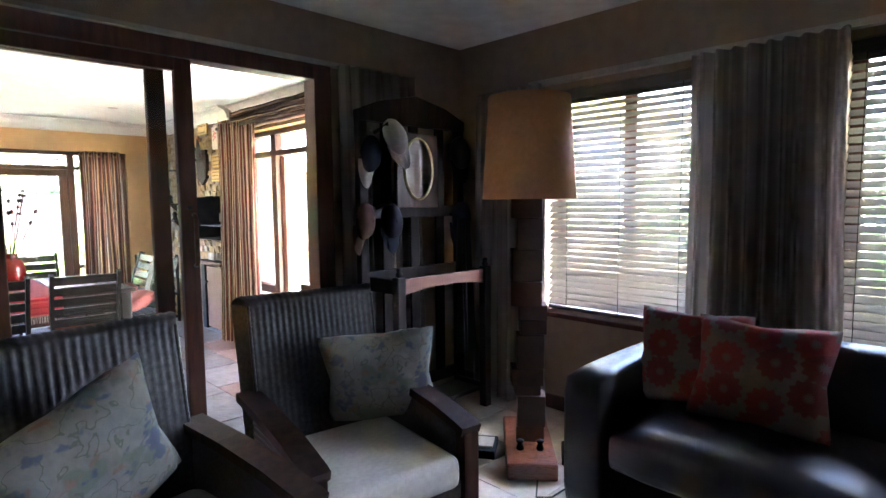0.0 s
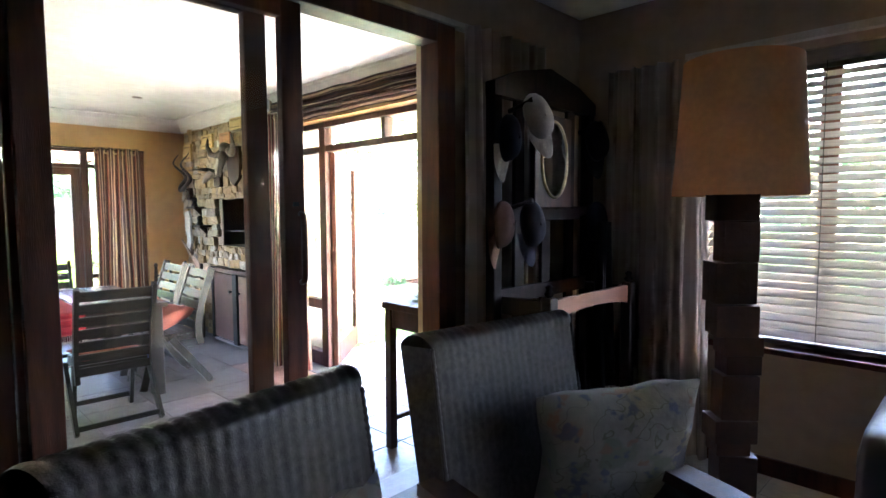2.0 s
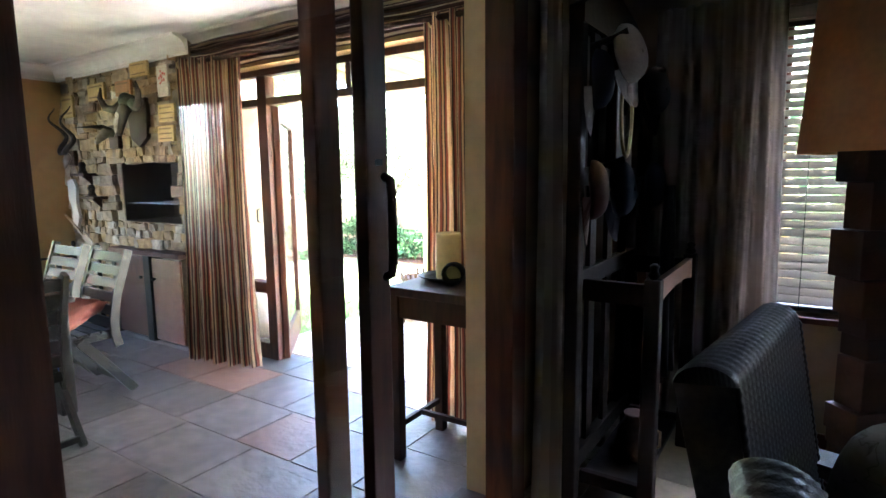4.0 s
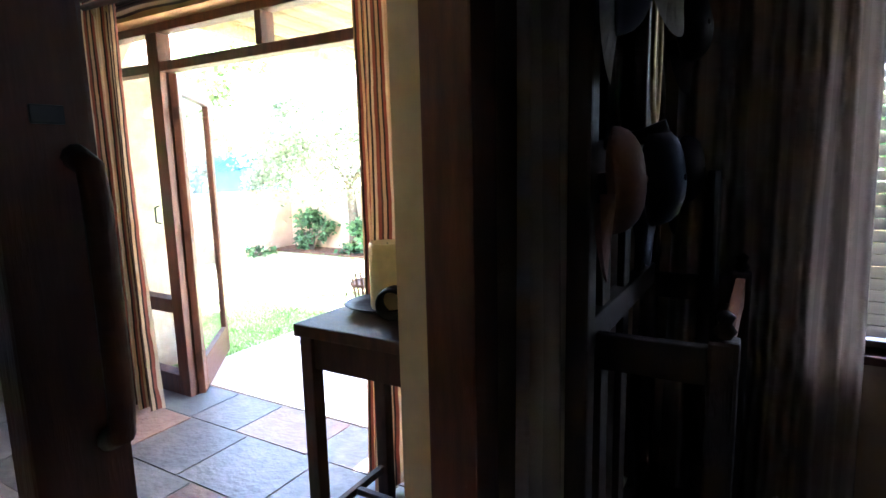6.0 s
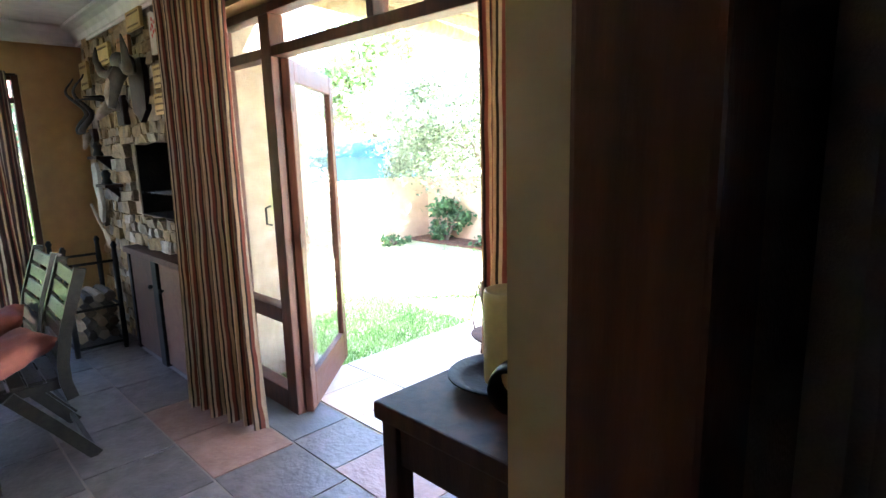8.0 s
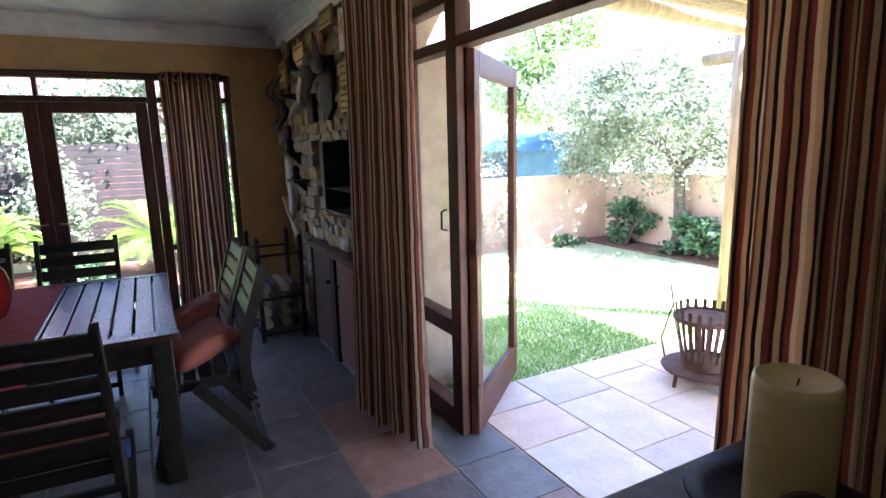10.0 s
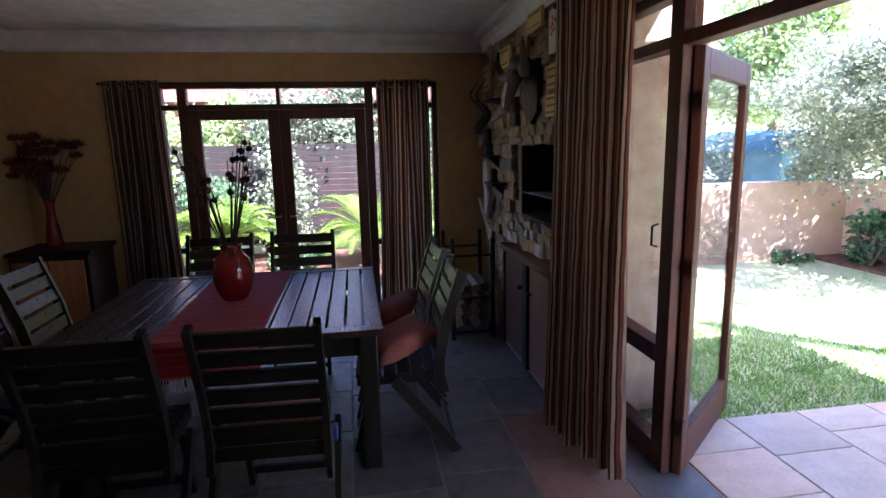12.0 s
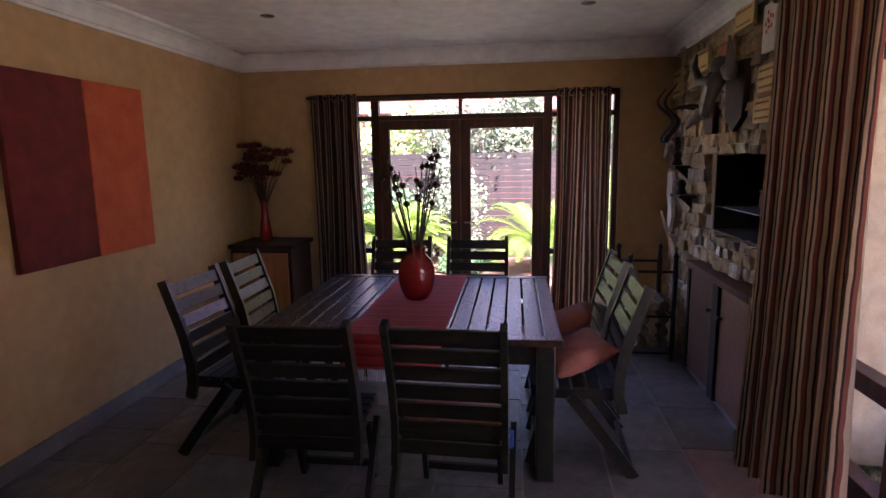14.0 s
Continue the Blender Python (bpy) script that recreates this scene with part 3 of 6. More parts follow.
# sliding doors between the rooms: a frame, fixed leaves and one leaf pushed open
sd = thing("door_1", 0, 0, 0, 0, "red-brown wooden sliding glass door, one leaf pushed open", "sliding door", kind="structure")
bars(sd, "door_frame", [(1.90, L, 2.01, 2.30), (-0.95, 2.215, 1.90, 2.30), (-0.95, L, -0.88, 2.215)], LX - 0.068, LX + 0.045, M["red_wood"], "y")
bars(sd, "track", [(-0.88, L - 0.004, 1.90, L + 0.012)], LX - 0.066, LX + 0.03, M["steel"], "y", 0.002)


def leaf(parent, a0, a1, d, stile=0.10, handle=False):
    lf = new("leaf")
    lf.parent = parent
    z0, z1 = L + 0.015, 2.212
    for r in [(a0, z0, a0 + stile, z1), (a1 - stile, z0, a1, z1), (a0 + stile, z0, a1 - stile, z0 + 0.14), (a0 + stile, z1 - 0.06, a1 - stile, z1)]:
        part("rail", box(B(), d, r[0], r[1], d + 0.04, r[2], r[3], 0.005), M["red_wood"], lf)
    g = part("pane", box(B(), d + 0.018, a0 + stile, z0 + 0.14, d + 0.023, a1 - stile, z1 - 0.06), M["glass"], lf)
    g.visible_shadow = False
    if handle:
        bm = B()
        y = a1 - 0.02
        tube(bm, [(d + 0.04, y, 1.225), (d + 0.062, y, 1.235), (d + 0.066, y, 1.265), (d + 0.066, y, 1.435), (d + 0.062, y, 1.465), (d + 0.04, y, 1.475)], 0.011, 10)
        part("handle", bm, M["red_wood"], lf, smooth=True)
        part("lock", box(B(), d + 0.04, y - 0.03, 1.50, d + 0.044, y - 0.005, 1.515, 0.0015), M["steel"], lf)
    return lf


leaf(sd, -0.88, 0.38, LX - 0.066)
leaf(sd, 0.385, 1.127, LX - 0.066, 0.08)
leaf(sd, 0.40, 1.235, LX - 0.012, 0.08, True)

# window doors in the far wall
fd = thing("door_2", 0, 0, 0, 0, "red-brown wooden french doors with glazed sidelights and transoms", "french doors", kind="structure")
fd.matrix_basis = Matrix.Translation((0, -0.2426, 0)) @ Matrix.Diagonal((1, 1.0635, 1.0135, 1))
d0, d1 = DX - 0.14, DX - 0.05
bars(fd, "door_frame", [(0.22, 0, 0.265, 2.17), (0.385, 0, 0.455, 2.125), (1.895, 0, 1.965, 2.125), (2.475, 0, 2.52, 2.17), (0.265, 2.125, 2.475, 2.17),
                        (0.265, 1.945, 0.385, 1.99), (0.455, 1.945, 1.895, 1.99), (1.965, 1.945, 2.475, 1.99), (0.265, 0, 0.385, 0.12), (0.265, 0.70, 0.385, 0.75),
                        (1.965, 0, 2.475, 0.12), (1.965, 0.70, 2.475, 0.75), (1.165, 1.99, 1.195, 2.125), (2.40, 1.99, 2.43, 2.125), (2.40, 0.12, 2.43, 1.945)], d0, d1, M["red_wood"], "y")
panes(fd, [(0.265, 0.75, 0.385, 1.945), (0.265, 0.12, 0.385, 0.70), (0.265, 1.99, 0.385, 2.125), (0.455, 1.99, 1.165, 2.125), (1.195, 1.99, 1.895, 2.125), (1.965, 1.99, 2.40, 2.125), (2.43, 1.99, 2.475, 2.125),
           (1.965, 0.75, 2.40, 1.945), (2.43, 0.12, 2.475, 1.945), (1.965, 0.12, 2.40, 0.70)], d0 + 0.04, "y")
for a0, a1 in ((0.457, 1.173), (1.177, 1.893)):
    lf = new("leaf")
    lf.parent = fd
    for r in [(a0, 0.01, a0 + 0.088, 1.942), (a1 - 0.088, 0.01, a1, 1.942), (a0 + 0.088, 0.01, a1 - 0.088, 0.22), (a0 + 0.088, 1.86, a1 - 0.088, 1.942)]:
        part("rail", box(B(), d0 + 0.02, r[0], r[1], d1 - 0.01, r[2], r[3], 0.006), M["red_wood"], lf)
    part("pane", box(B(), d0 + 0.045, a0 + 0.088, 0.22, d0 + 0.05, a1 - 0.088, 1.86), M["glass"], lf).visible_shadow = False
    bm = B()
    hy = a1 - 0.04 if a0 < 1 else a0 + 0.04
    tube(bm, [(d1 - 0.01, hy, 1.0), (d1 + 0.03, hy, 1.0), (d1 + 0.035, hy + (-0.09 if a0 < 1 else 0.09), 1.0)], 0.008, 8)
    part("handle", bm, M["brass"], lf, smooth=True)

# garden doors: frame with sidelight and transoms, one leaf standing open
gd = thing("door_3", 0, 0, 0, 0, "red-brown wooden garden door with sidelight and transom, one leaf open", "garden door", kind="structure")
g0, g1 = 3.06, 3.15
bars(gd, "door_frame", [(-5.95, 0, -5.90, 2.29), (-5.40, 0, -5.295, 2.24), (-3.50, 0, -3.42, 2.24), (-5.90, 2.24, -3.42, 2.29), (-5.90, 2.02, -5.40, 2.075), (-5.29, 2.02, -3.50, 2.075), (-4.475, 2.075, -4.43, 2.24),
                        (-5.90, 0.0, -5.40, 0.13), (-5.90, 0.545, -5.40, 0.635)], g0, g1, M["red_wood"], "x")
panes(gd, [(-5.90, 0.13, -5.40, 0.545), (-5.90, 0.635, -5.40, 2.02), (-5.90, 2.075, -5.40, 2.24), (-5.29, 2.075, -4.475, 2.24), (-4.43, 2.075, -3.50, 2.24)], g0 + 0.05, "x")
bm = B()
tube(bm, [(-5.425, g0, 1.12), (-5.425, g0 - 0.03, 1.13), (-5.425, g0 - 0.03, 1.22), (-5.425, g0, 1.23)], 0.006, 8)
part("handle", bm, M["black"], gd, smooth=True)
lf = new("leaf")
lf.parent = gd
lf.matrix_basis = pose(-5.262, 3.12, 0, 0, 0, 131.5)
W = 0.90
for r in [(0, 0.012, 0.085, 2.015), (W - 0.085, 0.012, W, 2.015), (0.085, 0.012, W - 0.085, 0.22), (0.085, 1.90, W - 0.085, 2.015)]:
    part("rail", box(B(), r[0], -0.022, r[1], r[2], 0.022, r[3], 0.006), M["red_wood"], lf)
part("pane", box(B(), 0.085, -0.003, 0.22, W - 0.085, 0.003, 1.90), M["glass"], lf).visible_shadow = False
for z in (0.22, 1.0, 1.74):
    part("hinge", box(B(), -0.026, -0.027, z, 0.022, -0.022, z + 0.08, 0.002), M["rust"], lf, "tarnished butt hinge")

# ---- the garden ----
bm = B()
box(bm, -400, 3.26, -0.9, 400, 400, -0.06)
box(bm, -400, -400, -0.9, DX - 0.26, 3.26, -0.06)
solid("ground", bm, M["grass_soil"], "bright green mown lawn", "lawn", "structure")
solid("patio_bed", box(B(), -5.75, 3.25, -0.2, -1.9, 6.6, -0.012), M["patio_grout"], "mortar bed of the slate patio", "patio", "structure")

# rendered garden wall
bm = B()
box(bm, -10.05, 5.65, -0.1, -9.85, 8.5, 1.03)
solid("wall_garden_left", bm, M["garden_wall"], "sunlit peach rendered garden wall", "garden wall", "structure")
bm = B()
box(bm, -10.05, 8.5, -0.1, 6, 8.7, 1.05)
solid("wall_garden_back", bm, M["garden_wall"], "shaded peach rendered garden wall", "garden wall", "structure")


def leaf_cloud(bm, centre, size, n, leaf, seed, shell=0.35):
    """Many small folded leaves in clumps round a centre."""
    rnd = random.Random(seed)
    clumps = []
    for _ in range(max(7, min(n // 70, 160))):
        d = Vector((rnd.gauss(0, 1), rnd.gauss(0, 1), rnd.gauss(0, 1))).normalized() * rnd.uniform(shell, 1) ** 0.6
        clumps.append(Vector((d.x * size[0], d.y * size[1], d.z * size[2])))
    for i in range(n):
        c = rnd.choice(clumps)
        r = 0.28 * min(size)
        p = Vector(centre) + c + Vector((rnd.gauss(0, r), rnd.gauss(0, r), rnd.gauss(0, r * 0.8)))
        a, w = Vector((rnd.gauss(0, 1), rnd.gauss(0, 1), rnd.gauss(0, 0.7))).normalized(), leaf * rnd.uniform(0.6, 1.4)
        b = a.orthogonal().normalized()
        b.rotate(Matrix.Rotation(rnd.uniform(0, 6.28), 3, a))
        q = [p, p + a * w * 0.5 + b * w * 0.28, p + a * w, p + a * w * 0.5 - b * w * 0.28]
        vs = [bm.verts.new(v) for v in q]
        bm.faces.new(vs)
    return bm


def tree(name, x, y, height, spread, n, leaf, material, seed, label, crown_z=0.62):
    t = thing(name, x, y, -0.06, seed * 37, label, "tree")
    rnd = random.Random(seed)
    bm = B()
    top = Vector((rnd.uniform(-0.2, 0.2), rnd.uniform(-0.2, 0.2), height * 0.45))
    tube(bm, [(0, 0, 0), (0.04, 0.02, height * 0.2), top], [height * 0.035, height * 0.028, height * 0.02], 10)
    for k in range(7):
        a = k * 0.9 + rnd.uniform(0, 0.5)
        e = Vector((math.cos(a) * spread * 0.8, math.sin(a) * spread * 0.8, height * rnd.uniform(0.62, 0.92)))
        s = top * rnd.uniform(0.6, 1)
        tube(bm, [s, s.lerp(e, 0.5) + Vector((0, 0, 0.15 * height * 0.3)), e], [height * 0.014, height * 0.009, height * 0.004], 6)
    part("trunk", bm, M["bark"], t, smooth=True)
    crown = leaf_cloud(B(), (0, 0, height * crown_z), (spread * 0.72, spread * 0.72, height * 0.27), int(n * 0.34), leaf, seed)
    for k in range(12):  # loose clumps at the ends of the limbs
        a, q, f = k * 2.4 + rnd.uniform(0, 0.6), rnd.uniform(0.45, 0.82), rnd.uniform(0.26, 0.48)
        leaf_cloud(crown, (math.cos(a) * q * spread, math.sin(a) * q * spread, height * (crown_z + rnd.uniform(-0.22, 0.27))), (spread * f, spread * f, height * f * 0.30), int(n * 0.055), leaf, seed + 50 + k)
    part("crown", crown, material, t)
    return t


tree("olive_tree", -8.2, 8.3, 3.0, 1.95, 34000, 0.065, M["olive_leaf"], 3, "large grey-green olive tree by the garden wall", 0.60)
tree("olive_tree", -6.2, 11.2, 3.9, 2.0, 24000, 0.075, M["olive_leaf"], 5, "large grey-green olive tree behind the garden wall", 0.55)
tree("olive_tree", -11.7, 11.3, 4.0, 2.1, 22000, 0.075, M["olive_leaf"], 7, "large grey-green olive tree behind the garden wall", 0.58)
tree("olive_tree", -3.0, 11.6, 4.8, 2.2, 14000, 0.08, M["olive_leaf"], 6, "grey-green olive tree behind the garden wall", 0.55)
tree("leafy_tree", -17.0, 13.0, 6.6, 1.9, 16000, 0.16, M["lime_leaf"], 8, "tall bright green tree beyond the garden wall", 0.62)
tree("leafy_tree", 0.5, 7.4, 3.0, 1.8, 5000, 0.13, M["lime_leaf"], 9, "bright green tree outside the lounge window", 0.5)
tree("leafy_tree", -1.8, 7.4, 2.9, 1.8, 5000, 0.13, M["bush_leaf"], 10, "dark green tree outside the lounge window", 0.5)


def bush(x, y, sx, sy, sz, n, leaf, material, seed, label):
    b = thing("bush", x, y, -0.06, 0, label, "bush")
    for k in range(6):
        a = k * 1.05
        bm = B()
        tube(bm, [(0, 0, 0), (math.cos(a) * sx * 0.3, math.sin(a) * sy * 0.3, sz * 0.8), (math.cos(a) * sx * 0.6, math.sin(a) * sy * 0.6, sz * 1.4)], [0.02, 0.014, 0.006], 5)
        part("stem", bm, M["bark"], b)
    part("foliage", leaf_cloud(B(), (0, 0, sz), (sx, sy, sz * 0.9), n, leaf, seed), material, b)


bush(-9.1, 8.2, 0.5, 0.22, 0.36, 1200, 0.09, M["bush_leaf"], 21, "dark green shrub against the garden wall")
bush(-7.95, 8.2, 0.55, 0.22, 0.30, 1400, 0.09, M["bush_leaf"], 22, "dark green shrub against the garden wall")
bush(-6.4, 8.2, 0.7, 0.24, 0.4, 1600, 0.09, M["bush_leaf"], 23, "dark green shrub against the garden wall")
bush(-9.6, 7.45, 0.2, 0.38, 0.09, 500, 0.06, M["bush_leaf"], 24, "low ground cover plant at the foot of the wall")
solid("flower_bed", box(B(), -9.85, 7.95, -0.1, 3, 8.5, -0.03, 0.01), M["soil"], "brown bark mulch bed along the garden wall", "flower bed", "structure")

# blue shed roof beyond the wall
shed = thing("garden_shed", -13.9, 10.4, -0.06, 12, "shed with a blue corrugated steel roof beyond the wall", "shed")
part("shed_wall", box(B(), -1.2, -1.0, 0, 1.2, 1.0, 1.45), M["roof_blue"], shed)
bm = B()
cols = 120
ridge = [[bm.verts.new((-1.3 + 2.6 * i / cols, y, z + 0.018 * math.sin(i * 1.05))) for i in range(cols + 1)] for y, z in ((-1.15, 1.42), (0, 1.85), (1.15, 1.42))]
for a, b in zip(ridge, ridge[1:]):
    for i in range(cols):
        bm.faces.new((a[i], a[i + 1], b[i + 1], b[i]))
bmesh.ops.solidify(bm, geom=list(bm.faces), thickness=0.01)
part("roof", bm, M["roof_blue"], shed)

# pergola of poles over the patio
pg = thing("pergola", 0, 0, 0, 0, "pergola of pale round poles over the patio", "pergola")
for x, y, r in ((-6.00, 6.26, 0.095), (-5.84, 6.42, 0.08), (-2.0, 6.1, 0.085)):
    bm = B()
    tube(bm, [(x, y, -0.08), (x + 0.012, y, 1.2), (x, y, 2.42)], [r, r * 0.95, r * 0.9], 14)
    part("post", bm, M["pergola_pole"], pg, smooth=True)
bm = B()
tube(bm, [(-6.45, 6.36, 2.26), (-1.6, 6.40, 2.28)], 0.055, 12)
part("beam", bm, M["pergola_pole"], pg, smooth=True)
bm = B()
tube(bm, [(-5.66, 3.22, 2.50), (-5.74, 4.7, 2.45), (-5.85, 6.6, 2.39)], [0.068, 0.064, 0.06], 12)
part("rafter", bm, M["pergola_pole"], pg, smooth=True)
rnd = random.Random(4)
base = None
for i in range(58):
    x = -5.64 + i * 0.0575
    m = pose(x + rnd.uniform(-0.004, 0.004), 4.9, 2.495 + rnd.uniform(-0.008, 0.008), -2.6 + rnd.uniform(-0.15, 0.15), 0, rnd.uniform(-0.12, 0.12))
    if base is None:
        bm = B()
        tube(bm, [(0, -1.66, 0), (0.003, -0.5, 0.006), (-0.003, 0.6, -0.006), (0, 1.75, 0)], [0.032, 0.0335, 0.033, 0.032], 8)
        base = part("pole", bm, M["pergola_pole"], pg, smooth=True, m=m)
    else:
        again(base, pg, m)

# fire basket on the patio
fb = thing("fire_basket", -5.11, 4.77, 0, 0, "rusty iron fire basket on a round stand", "fire basket")
bm = B()
lathe(bm, [(0.255, 0.085), (0.265, 0.10), (0.25, 0.105), (0.05, 0.095)], seg=28)
part("ash_tray", bm, M["rust"], fb, smooth=True)
for k in range(3):
    a = k * 2.1 + 0.4
    bm = B()
    tube(bm, [(0.23 * math.cos(a), 0.23 * math.sin(a), 0.09), (0.245 * math.cos(a), 0.245 * math.sin(a), 0.0)], 0.012, 6)
    part("leg", bm, M["rust"], fb)
bar0 = None
for k in range(22):
    m = pose(0, 0, 0, 0, 0, k * 360 / 22)
    if bar0 is None:
        bm = B()
        pr = [(0.13, 0.12), (0.15, 0.20), (0.178, 0.33), (0.198, 0.44), (0.205, 0.50)]
        for (ra, za), (rb, zb) in zip(pr, pr[1:]):
            f = [bm.verts.new(v) for v in ((ra, -0.012, za), (ra, 0.012, za), (rb, 0.012, zb), (rb, -0.012, zb))]
            g = [bm.verts.new(v) for v in ((ra - 0.005, -0.012, za), (ra - 0.005, 0.012, za), (rb - 0.005, 0.012, zb), (rb - 0.005, -0.012, zb))]
            for q in ((0, 1, 2, 3),):
                bm.faces.new(f), bm.faces.new(g[::-1])
            for a, b in ((0, 1), (1, 2), (2, 3), (3, 0)):
                bm.faces.new((f[b], f[a], g[a], g[b]))
        bar0 = part("bar", bm, M["rust"], fb, m=m)
    else:
        again(bar0, fb, m)
for r, z in ((0.138, 0.15), (0.197, 0.43), (0.132, 0.12)):
    bm = B()
    lathe(bm, [(r, z - 0.014), (r + 0.006, z - 0.014), (r + 0.006, z + 0.014), (r, z + 0.014), (r - 0.002, z)], seg=32)
    part("ring", bm, M["rust"], fb)
bm = B()
tube(bm, [(-0.27, -0.05, 0.09), (-0.33, -0.02, 0.2), (-0.30, 0, 0.34), (-0.26, 0, 0.46), (-0.29, 0, 0.6)], 0.006, 6)
part("poker", bm, M["rust"], fb)


# planting seen through the far window doors
def cycad(x, y, z, r, n, seed, label):
    c = thing("cycad", x, y, -0.06, 0, label, "cycad")
    rnd = random.Random(seed)
    bm = B()
    lathe(bm, [(0.13, 0), (0.16, 0.1), (0.15, z), (0.06, z + 0.08)], seg=14)
    part("trunk", bm, M["bark"], c)
    for k in range(n):
        a = k * 2.399 + rnd.uniform(-0.2, 0.2)
        up = rnd.uniform(0.25, 1.15)
        rr = r * rnd.uniform(0.8, 1.1)
        bm = B()
        pts = []
        for i in range(15):
            s = i / 14
            d = rr * s
            pts.append(Vector((math.cos(a) * d * math.cos(up * 0.7), math.sin(a) * d * math.cos(up * 0.7), z + d * math.sin(up) - 0.42 * r * s * s * s)))
        tube(bm, pts, [0.008 * (1 - 0.8 * i / 14) for i in range(15)], 4, False)
        side = Vector((-math.sin(a), math.cos(a), 0))
        for i in range(2, 44):
            s = i / 44
            f = s * 14
            j = min(13, int(f))
            p = pts[j].lerp(pts[j + 1], f - j)
            d = (pts[j + 1] - pts[j]).normalized()
            w = 0.15 * r * math.sin(math.pi * min(1, s * 0.85 + 0.12)) + 0.02
            for sg in (1, -1):
                tip = p + side * sg * w + d * w * 0.55 + Vector((0, 0, 0.25 * w))
                bm.faces.new([bm.verts.new(v) for v in (p - d * 0.008, p + d * 0.008, tip)])
        part("frond", bm, M["cycad_leaf"], c)


cycad(-10.9, -0.17, 0.44, 1.02, 54, 31, "yellow-green cycad outside the far doors")
cycad(-10.9, 1.90, 0.44, 1.05, 44, 32, "yellow-green cycad outside the far doors")
for k, (x, y, sx, sz, mt) in enumerate(((-11.6, -1.5, 0.45, 0.80, "bush_leaf"), (-11.7, -0.45, 0.42, 0.70, "bush_leaf"), (-11.75, 0.55, 0.40, 0.85, "olive_leaf"), (-11.8, 3.1, 0.45, 0.8, "lime_leaf"), (-11.0, 0.8, 0.40, 0.14, "bush_leaf"), (-10.6, 2.9, 0.4, 0.3, "lime_leaf"))):
    bush(x, y, sx, sx, sz, 3600, 0.07, M[mt], 40 + k, "leafy green shrub outside the far doors")
bm = B()
box(bm, -12.2, -2.6, -0.2, -9.7, 4.2, -0.02, 0.03)
solid("garden_bed", bm, M["soil"], "dark mulched planting bed along the fence", "garden bed", "structure")
fence = thing("slatted_fence", -12.3, 1.5, 0, 0, "dark horizontal slatted timber fence", "fence")
fs = None
for i in range(17):
    m = pose(0, 0, 0.10 + i * 0.094)
    if fs is None:
        fs = part("slat", box(B(), 0, -4, 0, 0.02, 4, 0.089, 0.004), M["fence_wood"], fence, m=m)
    else:
        again(fs, fence, m)
for y in (-3.9, -1.3, 1.3, 3.9):
    part("post", box(B(), -0.07, y - 0.04, -0.06, 0, y + 0.04, 1.72), M["fence_wood"], fence)
nb = thing("neighbouring_house", -18, 1.5, -0.06, 0, "neighbouring house with a red tiled roof and brick wall", "house")
part("wall", box(B(), -3, -6, 0, 3, 6, 2.7), M["brick_red"], nb)
bm = B()
for i in range(16):
    f = i / 15
    box(bm, 3.4 - f * 3.4, -6.4, 2.6 + f * 1.9, 3.62 - f * 3.4, 6.4, 2.72 + f * 1.9)
    box(bm, -3.62 + f * 3.4, -6.4, 2.6 + f * 1.9, -3.4 + f * 3.4, 6.4, 2.72 + f * 1.9)
part("roof", bm, M["brick_red"], nb)
tree("leafy_tree", -13.2, 0.9, 3.0, 1.3, 9000, 0.09, M["olive_leaf"], 12, "pale green tree behind the slatted fence", 0.7)
tree("leafy_tree", -13.5, 3.4, 3.0, 1.3, 6000, 0.10, M["bush_leaf"], 13, "dark green tree behind the slatted fence", 0.6)
tree("leafy_tree", -13.3, -1.3, 2.9, 1.4, 8000, 0.09, M["lime_leaf"], 14, "light green tree behind the slatted fence", 0.6)
# outer face of the house beside the garden doors
wall("wall_house_outside", [(-8.45, 3.5, -0.06, -5.95, 3.62, 2.9)], M["house_wall"], "pink-beige rendered outer house wall")
# Second box: unseen eave, added to keep sun off the lounge blinds.
solid("roof_house", box(box(B(), -8.5, -3.5, 2.80, 3.6, 3.62, 2.88), -2.2, 3.62, 2.80, 3.6, 4.55, 2.88), M["white"], "flat roof over the rooms with an added unseen eave shading the lounge windows", "roof", "structure")

# ---- dining room ----
def extrude_profile(bm, pts, x0, x1, bevel=0.004):
    """A flat board cut to a side outline (y, z), from x0 to x1."""
    a = [bm.verts.new((x0, y, z)) for y, z in pts]
    b = [bm.verts.new((x1, y, z)) for y, z in pts]
    bm.faces.new(a), bm.faces.new(b[::-1])
    for k in range(len(pts)):
        bm.faces.new((a[k], b[k], b[(k + 1) % len(pts)], a[(k + 1) % len(pts)]))
    return bm


def strip(line, w):
    """A closed outline of a board w wide that follows the line."""
    left, right = [], []
    for i, p in enumerate(line):
        q0, q1 = Vector(line[max(0, i - 1)]), Vector(line[min(len(line) - 1, i + 1)])
        d = (q1 - q0).normalized()
        nrm = Vector((-d.y, d.x)) * w / 2
        left.append(Vector(p) + nrm), right.append(Vector(p) - nrm)
    return [tuple(v) for v in left + right[::-1]]


